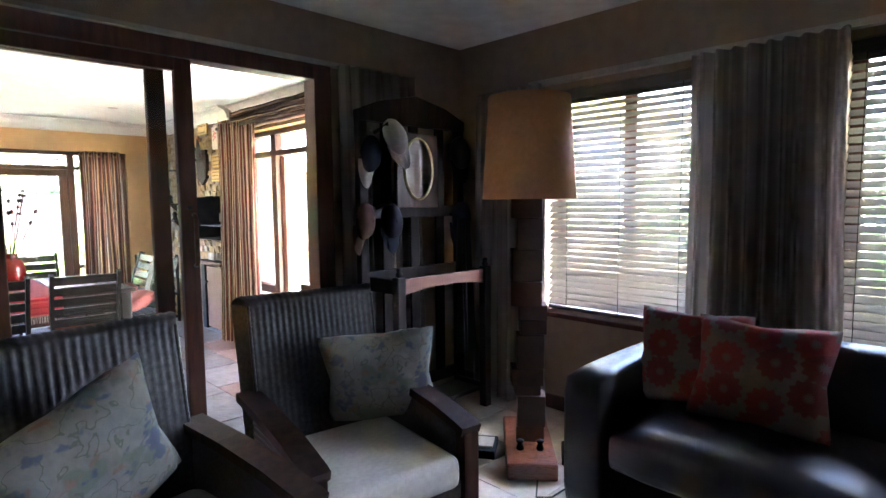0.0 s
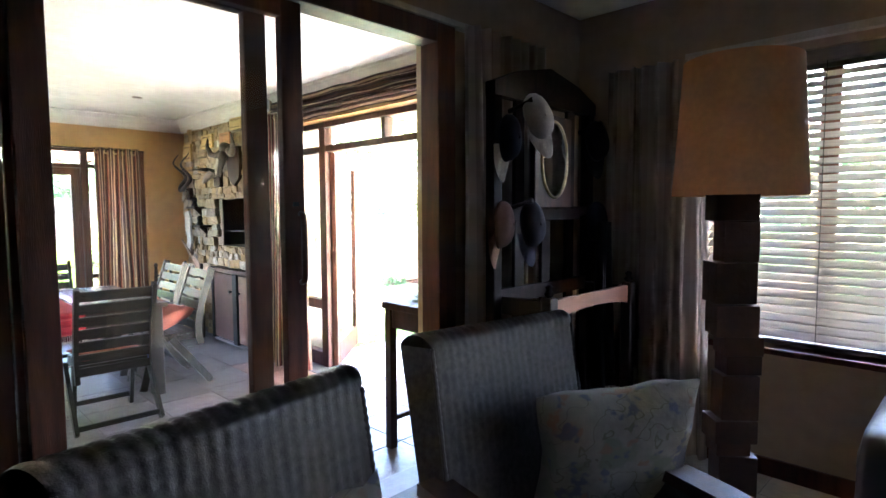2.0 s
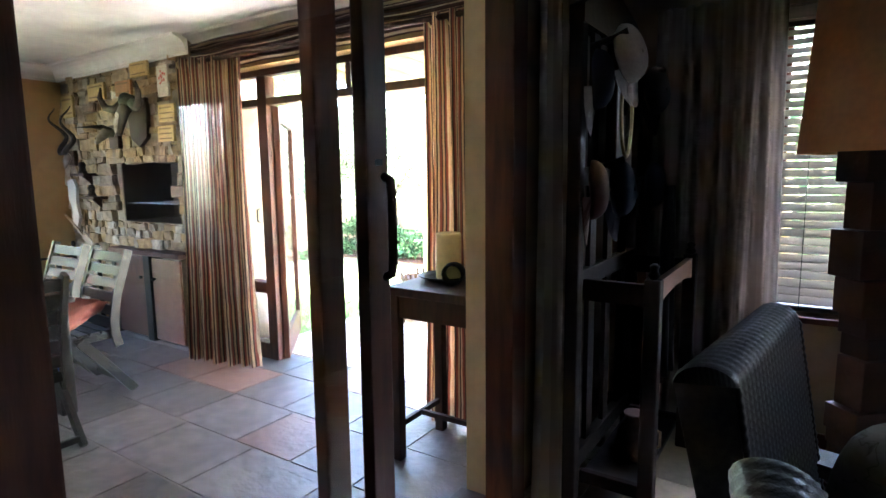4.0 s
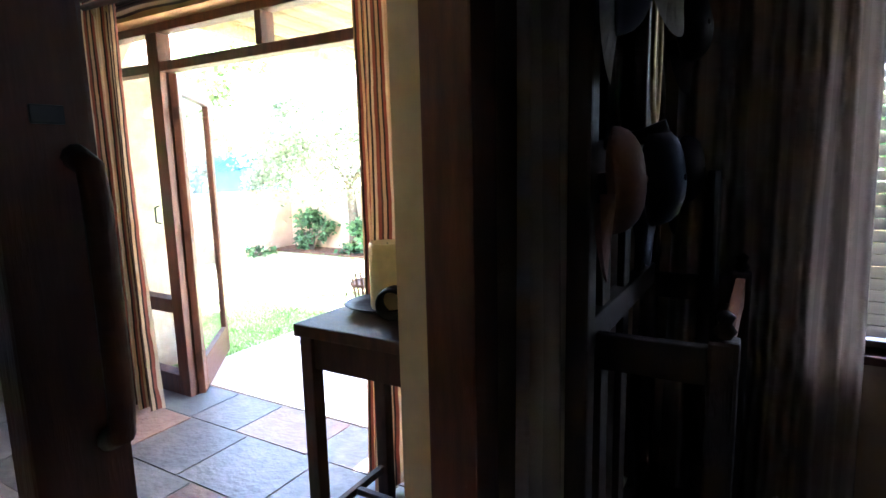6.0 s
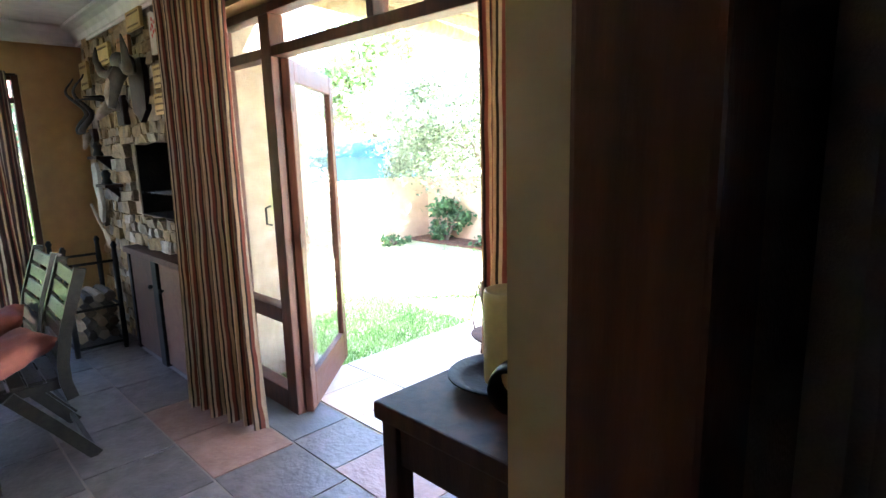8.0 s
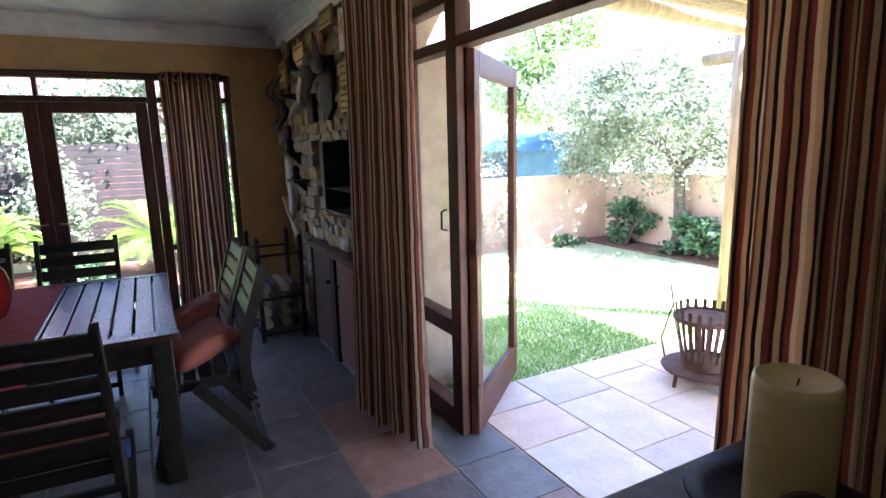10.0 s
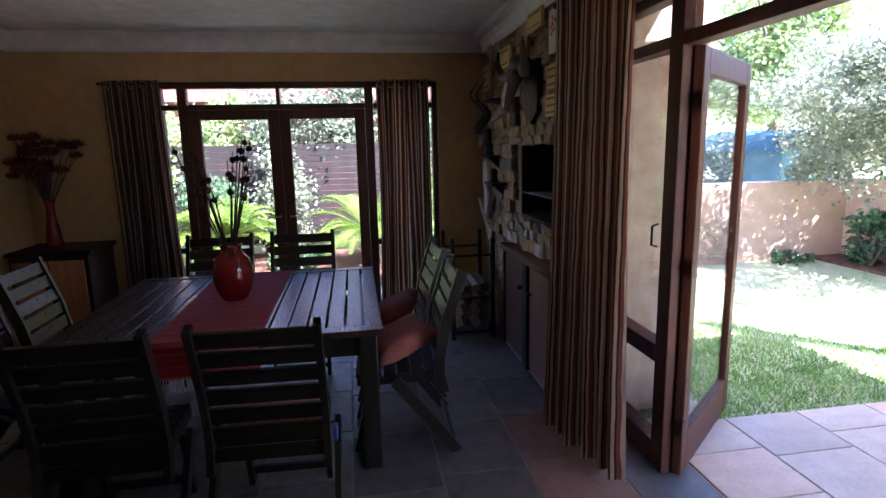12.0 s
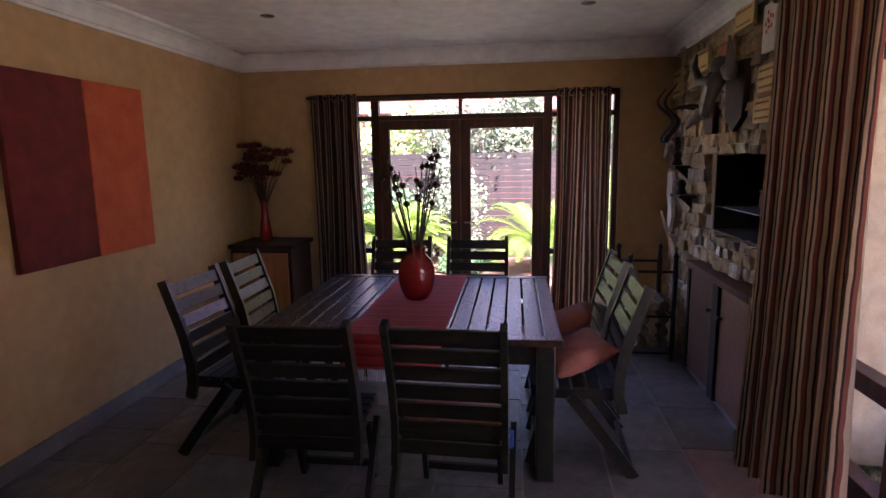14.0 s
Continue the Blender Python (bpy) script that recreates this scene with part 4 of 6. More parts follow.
def dining_chair(name, label):
    """Folding slatted chair, facing local +y, back towards -y."""
    c = thing(name, 0, 0, 0, 0, label, "chair", "slatted chairs round the dining table")
    back = [(-0.235, 0.33), (-0.215, 0.42), (-0.215, 0.52), (-0.245, 0.68), (-0.30, 0.85), (-0.345, 0.985)]
    for s in (-1, 1):
        x = s * 0.232
        part("back_post", extrude_profile(B(), strip(back, 0.055), x - 0.014, x + 0.014), M["chair_wood"], c)
        part("rear_leg", extrude_profile(B(), strip([(0.02, 0.42), (-0.13, 0.23), (-0.30, 0.002)], 0.06), x * 1.12 - 0.013, x * 1.12 + 0.013), M["chair_wood"], c)
        part("front_leg", extrude_profile(B(), strip([(0.12, 0.40), (0.17, 0.22), (0.225, 0.002)], 0.055), x * 0.81 - 0.013, x * 0.81 + 0.013), M["chair_wood"], c)
        part("seat_rail", box(B(), x * 0.86 - 0.013, -0.20, 0.385, x * 0.86 + 0.013, 0.22, 0.43, 0.004), M["chair_wood"], c)
        bm = B()
        tube(bm, [(x * 0.80, 0.0, 0.405), (x * 1.05, 0.0, 0.405)], 0.009, 8)
        part("bolt", bm, M["chrome"], c)
    n = 7
    for k in range(n):
        f = (k + 0.5) / n
        z = 0.36 + f * 0.612
        j = max(i for i in range(len(back)) if back[i][1] <= z)
        j = min(j, len(back) - 2)
        (ya, za), (yb, zb) = back[j], back[j + 1]
        y = ya + (yb - ya) * (z - za) / (zb - za)
        ang = math.degrees(math.atan2(-(yb - ya), zb - za))
        h = 0.041 if k else 0.034
        part("back_slat", box(B(), -0.218, -0.010, -h * 0.86, 0.218, 0.010, h * 0.82, 0.004), M["chair_wood"], c, m=pose(0, y + 0.006, z, ang + (4 if k % 3 == 1 else -3), 0, 0))
    for k in range(6):
        y = -0.17 + k * 0.073
        part("seat_slat", box(B(), -0.21, y - 0.031, 0.43, 0.21, y + 0.031, 0.448, 0.004), M["chair_wood"], c)
    part("stretcher", box(B(), -0.25, -0.295, 0.03, 0.25, -0.27, 0.065, 0.003), M["chair_wood"], c)
    part("stretcher", box(B(), -0.185, 0.195, 0.06, 0.185, 0.22, 0.095, 0.003), M["chair_wood"], c)
    return c


first_chair = dining_chair("dining_chair", "dark slatted wooden folding chair at the dining table")
CHAIRS = [(-5.38, 0.62, 91), (-5.39, 1.255, 88), (-5.98, 1.83, 178), (-6.60, 1.84, 181), (-5.94, -0.01, -3), (-6.55, 0.0, 2), (-7.12, 0.60, -90), (-7.12, 1.215, -91)]
first_chair.matrix_basis = pose(*CHAIRS[0][:2], 0, 0, 0, CHAIRS[0][2])
for x, y, rz in CHAIRS[1:]:
    c = copy_thing(first_chair, pose(x, y, 0, 0, 0, rz))
    if abs(y - 1.255) < 0.001:
        part("clip", box(B(), 0.246, -0.10, 0.36, 0.262, -0.04, 0.42, 0.005), M["blue_plastic"], c, "bright blue plastic clip")

# slatted table
tb = thing("dining_table", -6.335, 0.95, 0, 0, "large square dark slatted wooden dining table", "table")
HX, HY = 0.74, 0.80
for s in (-1, 1):
    part("end_board", box(B(), s * HX - (0.085 if s > 0 else 0), -HY, 0.715, s * HX + (0.085 if s < 0 else 0), HY, 0.75, 0.006), M["slat_wood"], tb)
n = 17
step = 2 * HY / n
for k in range(n):
    y = -HY + (k + 0.5) * step
    part("table_slat", box(B(), -HX + 0.087, y - step / 2 + 0.006, 0.72, HX - 0.087, y + step / 2 - 0.006, 0.748, 0.004), M["slat_wood"], tb)
for s in (-1, 1):
    part("apron", box(B(), -HX + 0.08, s * (HY - 0.10) - 0.014, 0.60, HX - 0.08, s * (HY - 0.10) + 0.014, 0.715, 0.003), M["chair_wood"], tb)
    part("apron", box(B(), s * (HX - 0.08) - 0.014, -HY + 0.12, 0.60, s * (HX - 0.08) + 0.014, HY - 0.12, 0.715, 0.003), M["chair_wood"], tb)
    for q in (-1, 1):
        part("leg", box(B(), s * (HX - 0.07) - 0.045, q * (HY - 0.08) - 0.045, 0, s * (HX - 0.07) + 0.045, q * (HY - 0.08) + 0.045, 0.715, 0.008), M["chair_wood"], tb)

# table runner with a fringe
rn = thing("table_runner", -6.335, 0.915, 0.751, 0, "red striped woven runner with fringed ends on the table", "table runner")
bm = B()
uv = bm.loops.layers.uv.verify()
line = [(-0.775, -0.16), (-0.772, -0.08), (-0.76, -0.012), (-0.73, 0.003)] + [(-0.73 + 1.46 * i / 20, 0.003 + 0.001 * math.sin(i * 1.9)) for i in range(1, 20)] + [(0.73, 0.003), (0.76, -0.012), (0.772, -0.08), (0.775, -0.16)]
rows, run = [], 0.0
for i, (x, z) in enumerate(line):
    run += 0 if i == 0 else math.dist(line[i - 1], line[i])
    rows.append(([bm.verts.new((x, -0.25 + 0.5 * j / 12, z + (0.0012 * math.sin(j * 1.3 + i) if abs(x) < 0.7 else 0))) for j in range(13)], run))
for (a, ua), (b, ub) in zip(rows, rows[1:]):
    for j in range(12):
        f = bm.faces.new((a[j], b[j], b[j + 1], a[j + 1]))
        for lp, u, v in zip(f.loops, (ua, ub, ub, ua), (j, j, j + 1, j + 1)):
            lp[uv].uv = (u, v * 0.04)
bmesh.ops.solidify(bm, geom=list(bm.faces), thickness=0.002)
part("cloth", bm, M["runner"], rn)
for s in (-1, 1):
    bm = B()
    for j in range(40):
        y = -0.245 + j * 0.49 / 39
        tube(bm, [(s * 0.775, y, -0.155), (s * 0.778, y + 0.004 * math.sin(j * 2.1), -0.22)], 0.0025, 4)
    part("fringe", bm, M["white_cloth"], rn, "pale knotted fringe")

# red vase with tall dried stems
vs = thing("vase", -6.33, 0.915, 0.757, 0, "glossy round red ceramic vase standing on the runner", "vase")
bm = B()
lathe(bm, [(0.06, 0), (0.072, 0.006), (0.10, 0.06), (0.115, 0.13), (0.113, 0.19), (0.095, 0.245), (0.066, 0.275), (0.056, 0.29), (0.058, 0.312), (0.066, 0.325), (0.06, 0.326), (0.048, 0.30), (0.05, 0.27)], seg=40)
part("body", bm, M["vase_red"], vs, smooth=True)
ds = thing("dried_stems", -6.33, 0.915, 0.757, 0, "tall dark dried stems with seed heads in the vase", "dried flowers")
rnd = random.Random(11)
for k in range(13):
    a = k * 2.4 + rnd.uniform(-0.3, 0.3)
    r = rnd.uniform(0.10, 0.26) if k % 4 else 0.40
    hgt = rnd.uniform(0.78, 0.96) if k % 4 else 0.80
    way = Vector((math.cos(a), math.sin(a), 0))
    pts = [way * 0.02 + Vector((0, 0, 0.05)), way * r * 0.22 + Vector((0, 0, 0.34)), way * r * 0.62 + Vector((rnd.uniform(-0.012, 0.012), rnd.uniform(-0.012, 0.012), hgt * 0.72)), way * r + Vector((0, 0, hgt))]
    bm = B()
    tube(bm, pts, [0.0055, 0.005, 0.0045, 0.003], 6)
    part("stem", bm, M["dry_flower"], ds)
    for f in ((0.15, 0.62), (0.35, 0.8), (0.05, 0.5, 0.85), (0.72,))[k % 4]:
        bm = B()
        bmesh.ops.create_icosphere(bm, subdivisions=2, radius=rnd.uniform(0.015, 0.022), matrix=Matrix.Translation(pts[2].lerp(pts[3], f)) @ Matrix.Diagonal((1, 1, rnd.uniform(0.9, 1.15), 1)))
        part("seed_pod", bm, M["dry_flower"], ds, "dark round seed pod", smooth=True)

# cushions on the chairs by the stone wall and a seat pad
for x, y, rz, tilt, mt in ((-5.98, 1.85, 14, -70, "terracotta_cloth"), (-6.60, 1.86, -10, -64, "terracotta_cloth")):
    solid("cushion", cushion(B(), 0.37, 0.36, 0.12, Matrix(), seed=x), M[mt], "terracotta scatter cushion leaning on a chair seat", "cushion", group="terracotta cushions", smooth=True, m=pose(x, y, 0.56, tilt, 0, rz))
solid("seat_pad", cushion(B(), 0.42, 0.42, 0.06, Matrix(), seed=2), M["terracotta_cloth"], "flat terracotta pad on a chair seat", "seat pad", smooth=True, m=pose(-5.39, 1.255, 0.482, 90, 0, 2))

# curtains
def curtain(name, x, y, rz, x0, x1, z0, z1, depth, folds, material, seed, label, rings=True, group=""):
    c = thing(name, x, y, 0, rz, label, "curtain", group)
    part("cloth", drape(B(), x0, x1, z0, z1, depth, folds, seed), material, c, smooth=True)
    if rings:
        bm0 = None
        for k in range(folds):
            m = pose(x0 + (x1 - x0) * (k + 0.5) / folds, 0, z1 - 0.04, 0, 0, 0)
            if bm0 is None:
                bm = B()
                tube(bm, [(0.028 * math.cos(a), 0.006 * math.sin(2 * a), 0.028 * math.sin(a)) for a in (6.2832 * i / 14 for i in range(15))], 0.006, 6, False)
                bm0 = part("eyelet", bm, M["brass"], c, "dull brass eyelet", m=m)
            else:
                again(bm0, c, m)
    return c


def rod(name, p0, p1, r, label):
    bm = B()
    tube(bm, [p0, p1], r, 12)
    o = solid(name, bm, M["dark_wood"], label, "curtain rod", smooth=True)
    return o


curtain("curtain", -5.565, 2.765, 13, -0.31, 0.31, 0.03, 2.36, 0.12, 6, M["stripe"], 5, "brown, rust and cream striped curtain beside the garden door", group="striped curtains")
curtain("curtain", -3.44, 2.83, 0, -0.22, 0.26, 0.03, 2.36, 0.10, 4, M["stripe"], 9, "brown, rust and cream striped curtain behind the side table", group="striped curtains")
rod("curtain_rod", (-6.0, 2.745, 2.335), (-3.14, 2.83, 2.335), 0.016, "dark wooden curtain rod above the garden door")
curtain("curtain", DX + 0.09, -0.13, 90, -0.22, 0.22, 0.03, 2.205, 0.07, 5, M["stripe_dark"], 13, "brown striped curtain beside the far doors", group="far door curtains")
curtain("curtain", DX + 0.09, 2.11, 90, -0.24, 0.22, 0.03, 2.205, 0.07, 5, M["stripe_dark"], 17, "brown striped curtain beside the far doors", group="far door curtains")
rod("curtain_rod", (DX + 0.09, -0.40, 2.18), (DX + 0.09, 2.40, 2.18), 0.010, "dark curtain rod above the far doors")
# rolled-up striped blind above the garden door
rb = thing("rolled_blind", -4.65, 2.90, 0, 0, "drawn-up striped fabric blind above the garden door", "blind")
for k in range(5):
    bm = B()
    uv = bm.loops.layers.uv.verify()
    z = 2.305 + k * 0.043
    prof = [(0.02, 0), (-0.035 - 0.006 * (k % 2), 0.006), (-0.045, 0.022), (-0.035, 0.038), (0.02, 0.046)]
    cols = 30
    ring = [[bm.verts.new((-1.25 + 2.74 * i / cols, y + 0.004 * math.sin(i * 1.3 + k * 2), z + h + 0.004 * math.sin(i * 0.9 + k))) for y, h in prof] for i in range(cols + 1)]
    for a, b in zip(ring, ring[1:]):
        for j in range(len(prof) - 1):
            f = bm.faces.new((a[j], b[j], b[j + 1], a[j + 1]))
            for lp, u in zip(f.loops, (j, j, j + 1, j + 1)):
                lp[uv].uv = (u * 0.021 + k * 0.034, 0.3)
    bmesh.ops.solidify(bm, geom=list(bm.faces), thickness=0.002)
    part("fold", bm, M["stripe_dark"], rb, smooth=True)

# side table with candle
st = thing("side_table", -3.265, 2.535, 0, 0, "tall dark wooden side table against the wall end", "side table")
part("tabletop", box(B(), -0.285, -0.24, 0.88, 0.285, 0.24, 0.925, 0.006), M["dark_wood"], st)
for sx in (-1, 1):
    for sy in (-1, 1):
        part("leg", box(B(), sx * 0.245 - 0.026, sy * 0.20 - 0.026, 0, sx * 0.245 + 0.026, sy * 0.20 + 0.026, 0.88, 0.004), M["dark_wood"], st)
    part("apron", box(B(), sx * 0.245 - 0.012, -0.174, 0.765, sx * 0.245 + 0.012, 0.174, 0.88, 0.002), M["dark_wood"], st)
    part("apron", box(B(), -0.219, sx * 0.20 - 0.012, 0.765, 0.219, sx * 0.20 + 0.012, 0.88, 0.002), M["dark_wood"], st)
    part("stretcher", box(B(), sx * 0.245 - 0.012, -0.174, 0.17, sx * 0.245 + 0.012, 0.174, 0.20, 0.002), M["dark_wood"], st)
part("stretcher", box(B(), -0.233, -0.012, 0.172, 0.233, 0.012, 0.198, 0.002), M["dark_wood"], st)
pl = thing("plate", -3.375, 2.58, 0.926, 0, "round black plate on the side table", "plate")
bm = B()
lathe(bm, [(0.06, 0), (0.075, 0.004), (0.125, 0.02), (0.14, 0.028), (0.138, 0.031), (0.10, 0.018), (0.06, 0.009)], seg=40)
part("dish", bm, M["black"], pl, smooth=True)
cd = thing("candle", -3.355, 2.59, 0.936, 0, "thick ivory pillar candle on a black plate", "candle")
bm = B()
lathe(bm, [(0.064, 0), (0.067, 0.006), (0.067, 0.225), (0.065, 0.24), (0.060, 0.243), (0.054, 0.232), (0.02, 0.228)], seg=36)
part("wax", bm, M["wax"], cd, smooth=True)
bm = B()
tube(bm, [(0, 0, 0.225), (0.002, 0.001, 0.24)], 0.0015, 5)
part("wick", bm, M["black"], cd)
bm = B()
tube(bm, [(0.05 * math.cos(a), 0, 0.05 * math.sin(a)) for a in (6.2832 * i / 20 for i in range(21))], 0.009, 8, False)
for v in bm.verts:
    v.co.y *= 5.0
solid("napkin_ring", bm, M["black"], "black ceramic ring standing beside the candle", "ring", smooth=True, m=pose(-3.26, 2.485, 0.985, 0, 0, 20))

# wall canvases
for x0, x1, mt, lb in ((-6.13, -5.56, "maroon", "dark maroon canvas hanging on the ochre wall"), (-6.67, -6.135, "orange", "bright orange canvas hanging on the ochre wall")):
    pt = thing("canvas", (x0 + x1) / 2, DS + 0.022, 1.578, 0, lb, "painting", "pair of red canvases")
    w = (x1 - x0) / 2
    part("canvas", box(B(), -w, -0.018, -0.533, w, 0.018, 0.533, 0.006), M[mt], pt)

# corner cupboard with red flowers
cc = thing("corner_cupboard", -7.92, -0.76, 0, 0, "low dark wooden cupboard with orange wood doors in the corner", "cupboard")
part("body", box(B(), -0.25, -0.27, 0.04, 0.23, 0.30, 0.84, 0.006), M["dark_wood"], cc)
part("top", box(B(), -0.26, -0.28, 0.84, 0.26, 0.33, 0.875, 0.006), M["dark_wood"], cc)
for y0 in (-0.245, 0.02):
    dr = part("door", box(B(), 0.232, y0, 0.10, 0.248, y0 + 0.25, 0.80, 0.005), M["orange_wood"], cc)
    bm = B()
    bmesh.ops.create_icosphere(bm, subdivisions=2, radius=0.014, matrix=Matrix.Translation((0.258, y0 + (0.22 if y0 < 0 else 0.03), 0.5)))
    part("knob", bm, M["steel"], dr)
fl = thing("flower_vase", -7.94, -0.80, 0.876, 0, "slim dark red vase of red artificial flowers", "vase of flowers")
bm = B()
lathe(bm, [(0.05, 0), (0.06, 0.01), (0.055, 0.1), (0.032, 0.25), (0.03, 0.34), (0.045, 0.38), (0.04, 0.38)], seg=24)
part("vase", bm, M["vase_red"], fl, smooth=True)
rnd = random.Random(5)
for k in range(36):
    a, r, top = rnd.uniform(0, 6.28), rnd.uniform(0.03, 0.27), rnd.uniform(0.56, 0.88)
    bm = B()
    tube(bm, [(0, 0, 0.3), (math.cos(a) * r * 0.5, math.sin(a) * r * 0.5, 0.55), (math.cos(a) * r, math.sin(a) * r, top)], 0.003, 4)
    part("stem", bm, M["dry_flower"], fl)
    bm = B()
    for j in range(16):
        b, e = j * 2.4, 0.15 + 0.075 * j
        d = Vector((math.cos(b) * math.cos(e), math.sin(b) * math.cos(e), math.sin(e)))
        w = d.orthogonal().normalized() * 0.011
        p = Vector((math.cos(a) * r, math.sin(a) * r, top))
        bm.faces.new([bm.verts.new(v) for v in (p, p + d * 0.04 + w * 1.5, p + d * 0.066, p + d * 0.04 - w * 1.5)])
    part("flower", bm, M["red_flower"], fl)

# recessed ceiling spots
for x, y in ((-6.82, -0.16), (-6.90, 1.98)):
    sp = thing("ceiling_spot", x, y, DCEIL, 0, "small recessed chrome ceiling spotlight, switched off", "ceiling light", "recessed spotlights")
    bm = B()
    lathe(bm, [(0.045, -0.004), (0.048, -0.001), (0.048, 0.002), (0.03, 0.0), (0.028, -0.006)], seg=24)
    part("ring", bm, M["chrome"], sp, smooth=True)
    bm = B()
    lathe(bm, [(0.026, -0.001), (0.026, -0.004), (0.01, -0.006)], seg=16)
    part("bulb", bm, M["paper"], sp)

# built-in cupboard, shelf and ornaments on the chimney wall
cb = thing("braai_cupboard", -6.64, 2.84, 0, 0, "low built-in cupboard with reddish wooden doors under the fireplace", "cupboard")
part("shelf", box(B(), -0.64, -0.065, 0.80, 0.50, 0.085, 0.845, 0.006), M["red_wood"], cb)
part("side_post", box(B(), -0.63, -0.045, 0.03, -0.58, 0.08, 0.80, 0.004), M["black"], cb)
part("centre_post", box(B(), -0.07, -0.055, 0.03, 0.03, 0.08, 0.80, 0.004), M["black"], cb)
part("plinth", box(B(), -0.63, -0.02, 0.0, 0.48, 0.08, 0.03), M["tile_grey"], cb)
for x0, x1, mt in ((-0.578, -0.072, "red_wood"), (0.032, 0.46, "peach_wood")):
    dr = part("door", box(B(), x0, -0.035, 0.05, x1, -0.012, 0.785, 0.005), M[mt], cb)
    bm = B()
    kx = x1 - 0.05 if x0 < 0 else x0 + 0.05
    bmesh.ops.create_icosphere(bm, subdivisions=2, radius=0.017, matrix=Matrix.Translation((kx, -0.058, 0.60)))
    tube(bm, [(kx, -0.034, 0.60), (kx, -0.05, 0.60)], 0.007, 8)
    part("knob", bm, M["steel"], dr, smooth=True)
gr = thing("grill_grid", -6.75, 3.17, 1.25, 0, "black steel grill grid inside the fireplace", "grill")
for k in range(12):
    bm = B()
    tube(bm, [(-0.42, -0.22 + k * 0.038, 0), (0.42, -0.22 + k * 0.038, 0)], 0.004, 5)
    part("rod", bm, M["chrome"] if k == 0 else M["steel"], gr)
part("frame", box(B(), -0.425, -0.235, -0.012, -0.41, 0.215, 0.008), M["steel"], gr)
part("frame", box(B(), 0.41, -0.235, -0.012, 0.425, 0.215, 0.008), M["steel"], gr)


def sign(x0, z0, x1, z1, material, lines, label):
    s = thing("wall_sign", (x0 + x1) / 2, 2.845, (z0 + z1) / 2, 0, label, "sign", "signs on the stone wall")
    w, h = (x1 - x0) / 2, (z1 - z0) / 2
    part("board", box(B(), -w, -0.012, -h, w, 0.012, h, 0.004), material, s)
    for k in range(lines):
        z = h * 0.62 - k * 2 * h * 0.62 / max(1, lines - 1) if lines > 1 else 0
        bx, x = B(), -w * 0.78
        r2 = random.Random(k + int(x0 * 100))
        while x < w * 0.72:
            lw = r2.uniform(0.12, 0.3) * w
            box(bx, x, -0.0145, z - h * 0.09, min(x + lw, w * 0.8), -0.0125, z + h * 0.09)
            x += lw + 0.07 * w
        part("lettering", bx, M["ink"], s)


sign(-7.52, 2.20, -7.22, 2.35, M["sign"], 2, "yellowed wooden sign with illegible brown lettering")
sign(-7.02, 2.20, -6.77, 2.33, M["orange_wood"], 2, "reddish wooden sign with illegible lettering")
sign(-6.76, 2.34, -6.49, 2.46, M["sign"], 2, "yellowed wooden sign with illegible brown lettering")
sign(-6.37, 1.94, -6.14, 2.08, M["sign"], 3, "yellowed wooden sign with illegible brown lettering")
sign(-6.40, 1.78, -6.17, 1.91, M["sign"], 3, "yellowed wooden sign with illegible brown lettering")
sign(-8.06, 2.08, -7.84, 2.29, M["sign"], 2, "yellowed wooden sign with illegible brown lettering")
pc = thing("small_picture", -6.29, 2.85, 2.27, 0, "white picture card with a red flower motif", "picture")
part("card", box(B(), -0.075, -0.01, -0.125, 0.075, 0.01, 0.125, 0.003), M["paper"], pc)
bm = B()
for k in range(9):
    a = k * 2.4
    bmesh.ops.create_circle(bm, cap_ends=True, segments=8, radius=0.013, matrix=Matrix.Translation((0.03 * math.sqrt(k / 3) * math.cos(a), -0.0125, 0.03 + 0.035 * math.sqrt(k / 3) * math.sin(a))) @ Matrix.Rotation(radians(90), 4, "X"))
part("motif", bm, M["red_cloth"], pc)

# horned skull trophy
tr = thing("skull_trophy", -6.70, 2.86, 1.99, 0, "pale animal skull with dark curved horns on a wooden shield", "trophy")
bm = B()
extr = [(-0.13, 0.17), (0.13, 0.17), (0.15, 0.05), (0.13, -0.16), (0.0, -0.24), (-0.13, -0.16), (-0.15, 0.05)]
a = [bm.verts.new((x, 0.01, z)) for x, z in extr]
b = [bm.verts.new((x, -0.025, z)) for x, z in extr]
bm.faces.new(a), bm.faces.new(b[::-1])
for k in range(7):
    bm.faces.new((a[k], b[k], b[(k + 1) % 7], a[(k + 1) % 7]))
part("shield", bm, M["dark_wood"], tr)
bm = B()
tube(bm, [(0, -0.03, 0.12), (0, -0.10, 0.11), (0, -0.15, 0.03), (0, -0.18, -0.08), (0, -0.19, -0.15)], [0.048, 0.056, 0.05, 0.036, 0.024], 14)
part("skull", bm, M["horn"], tr, "dark hide-covered head", smooth=True)
bm = B()
tube(bm, [(0, -0.135, 0.09), (0, -0.178, 0.02), (0, -0.205, -0.07), (0, -0.207, -0.13)], [0.012, 0.030, 0.024, 0.012], 10)
part("blaze", bm, M["bone"], tr, "pale blaze", smooth=True)
bm = B()
tube(bm, [(-0.08, -0.08, 0.13), (0, -0.11, 0.15), (0.08, -0.08, 0.13)], [0.05, 0.062, 0.05], 12)
part("boss", bm, M["horn"], tr, smooth=True)
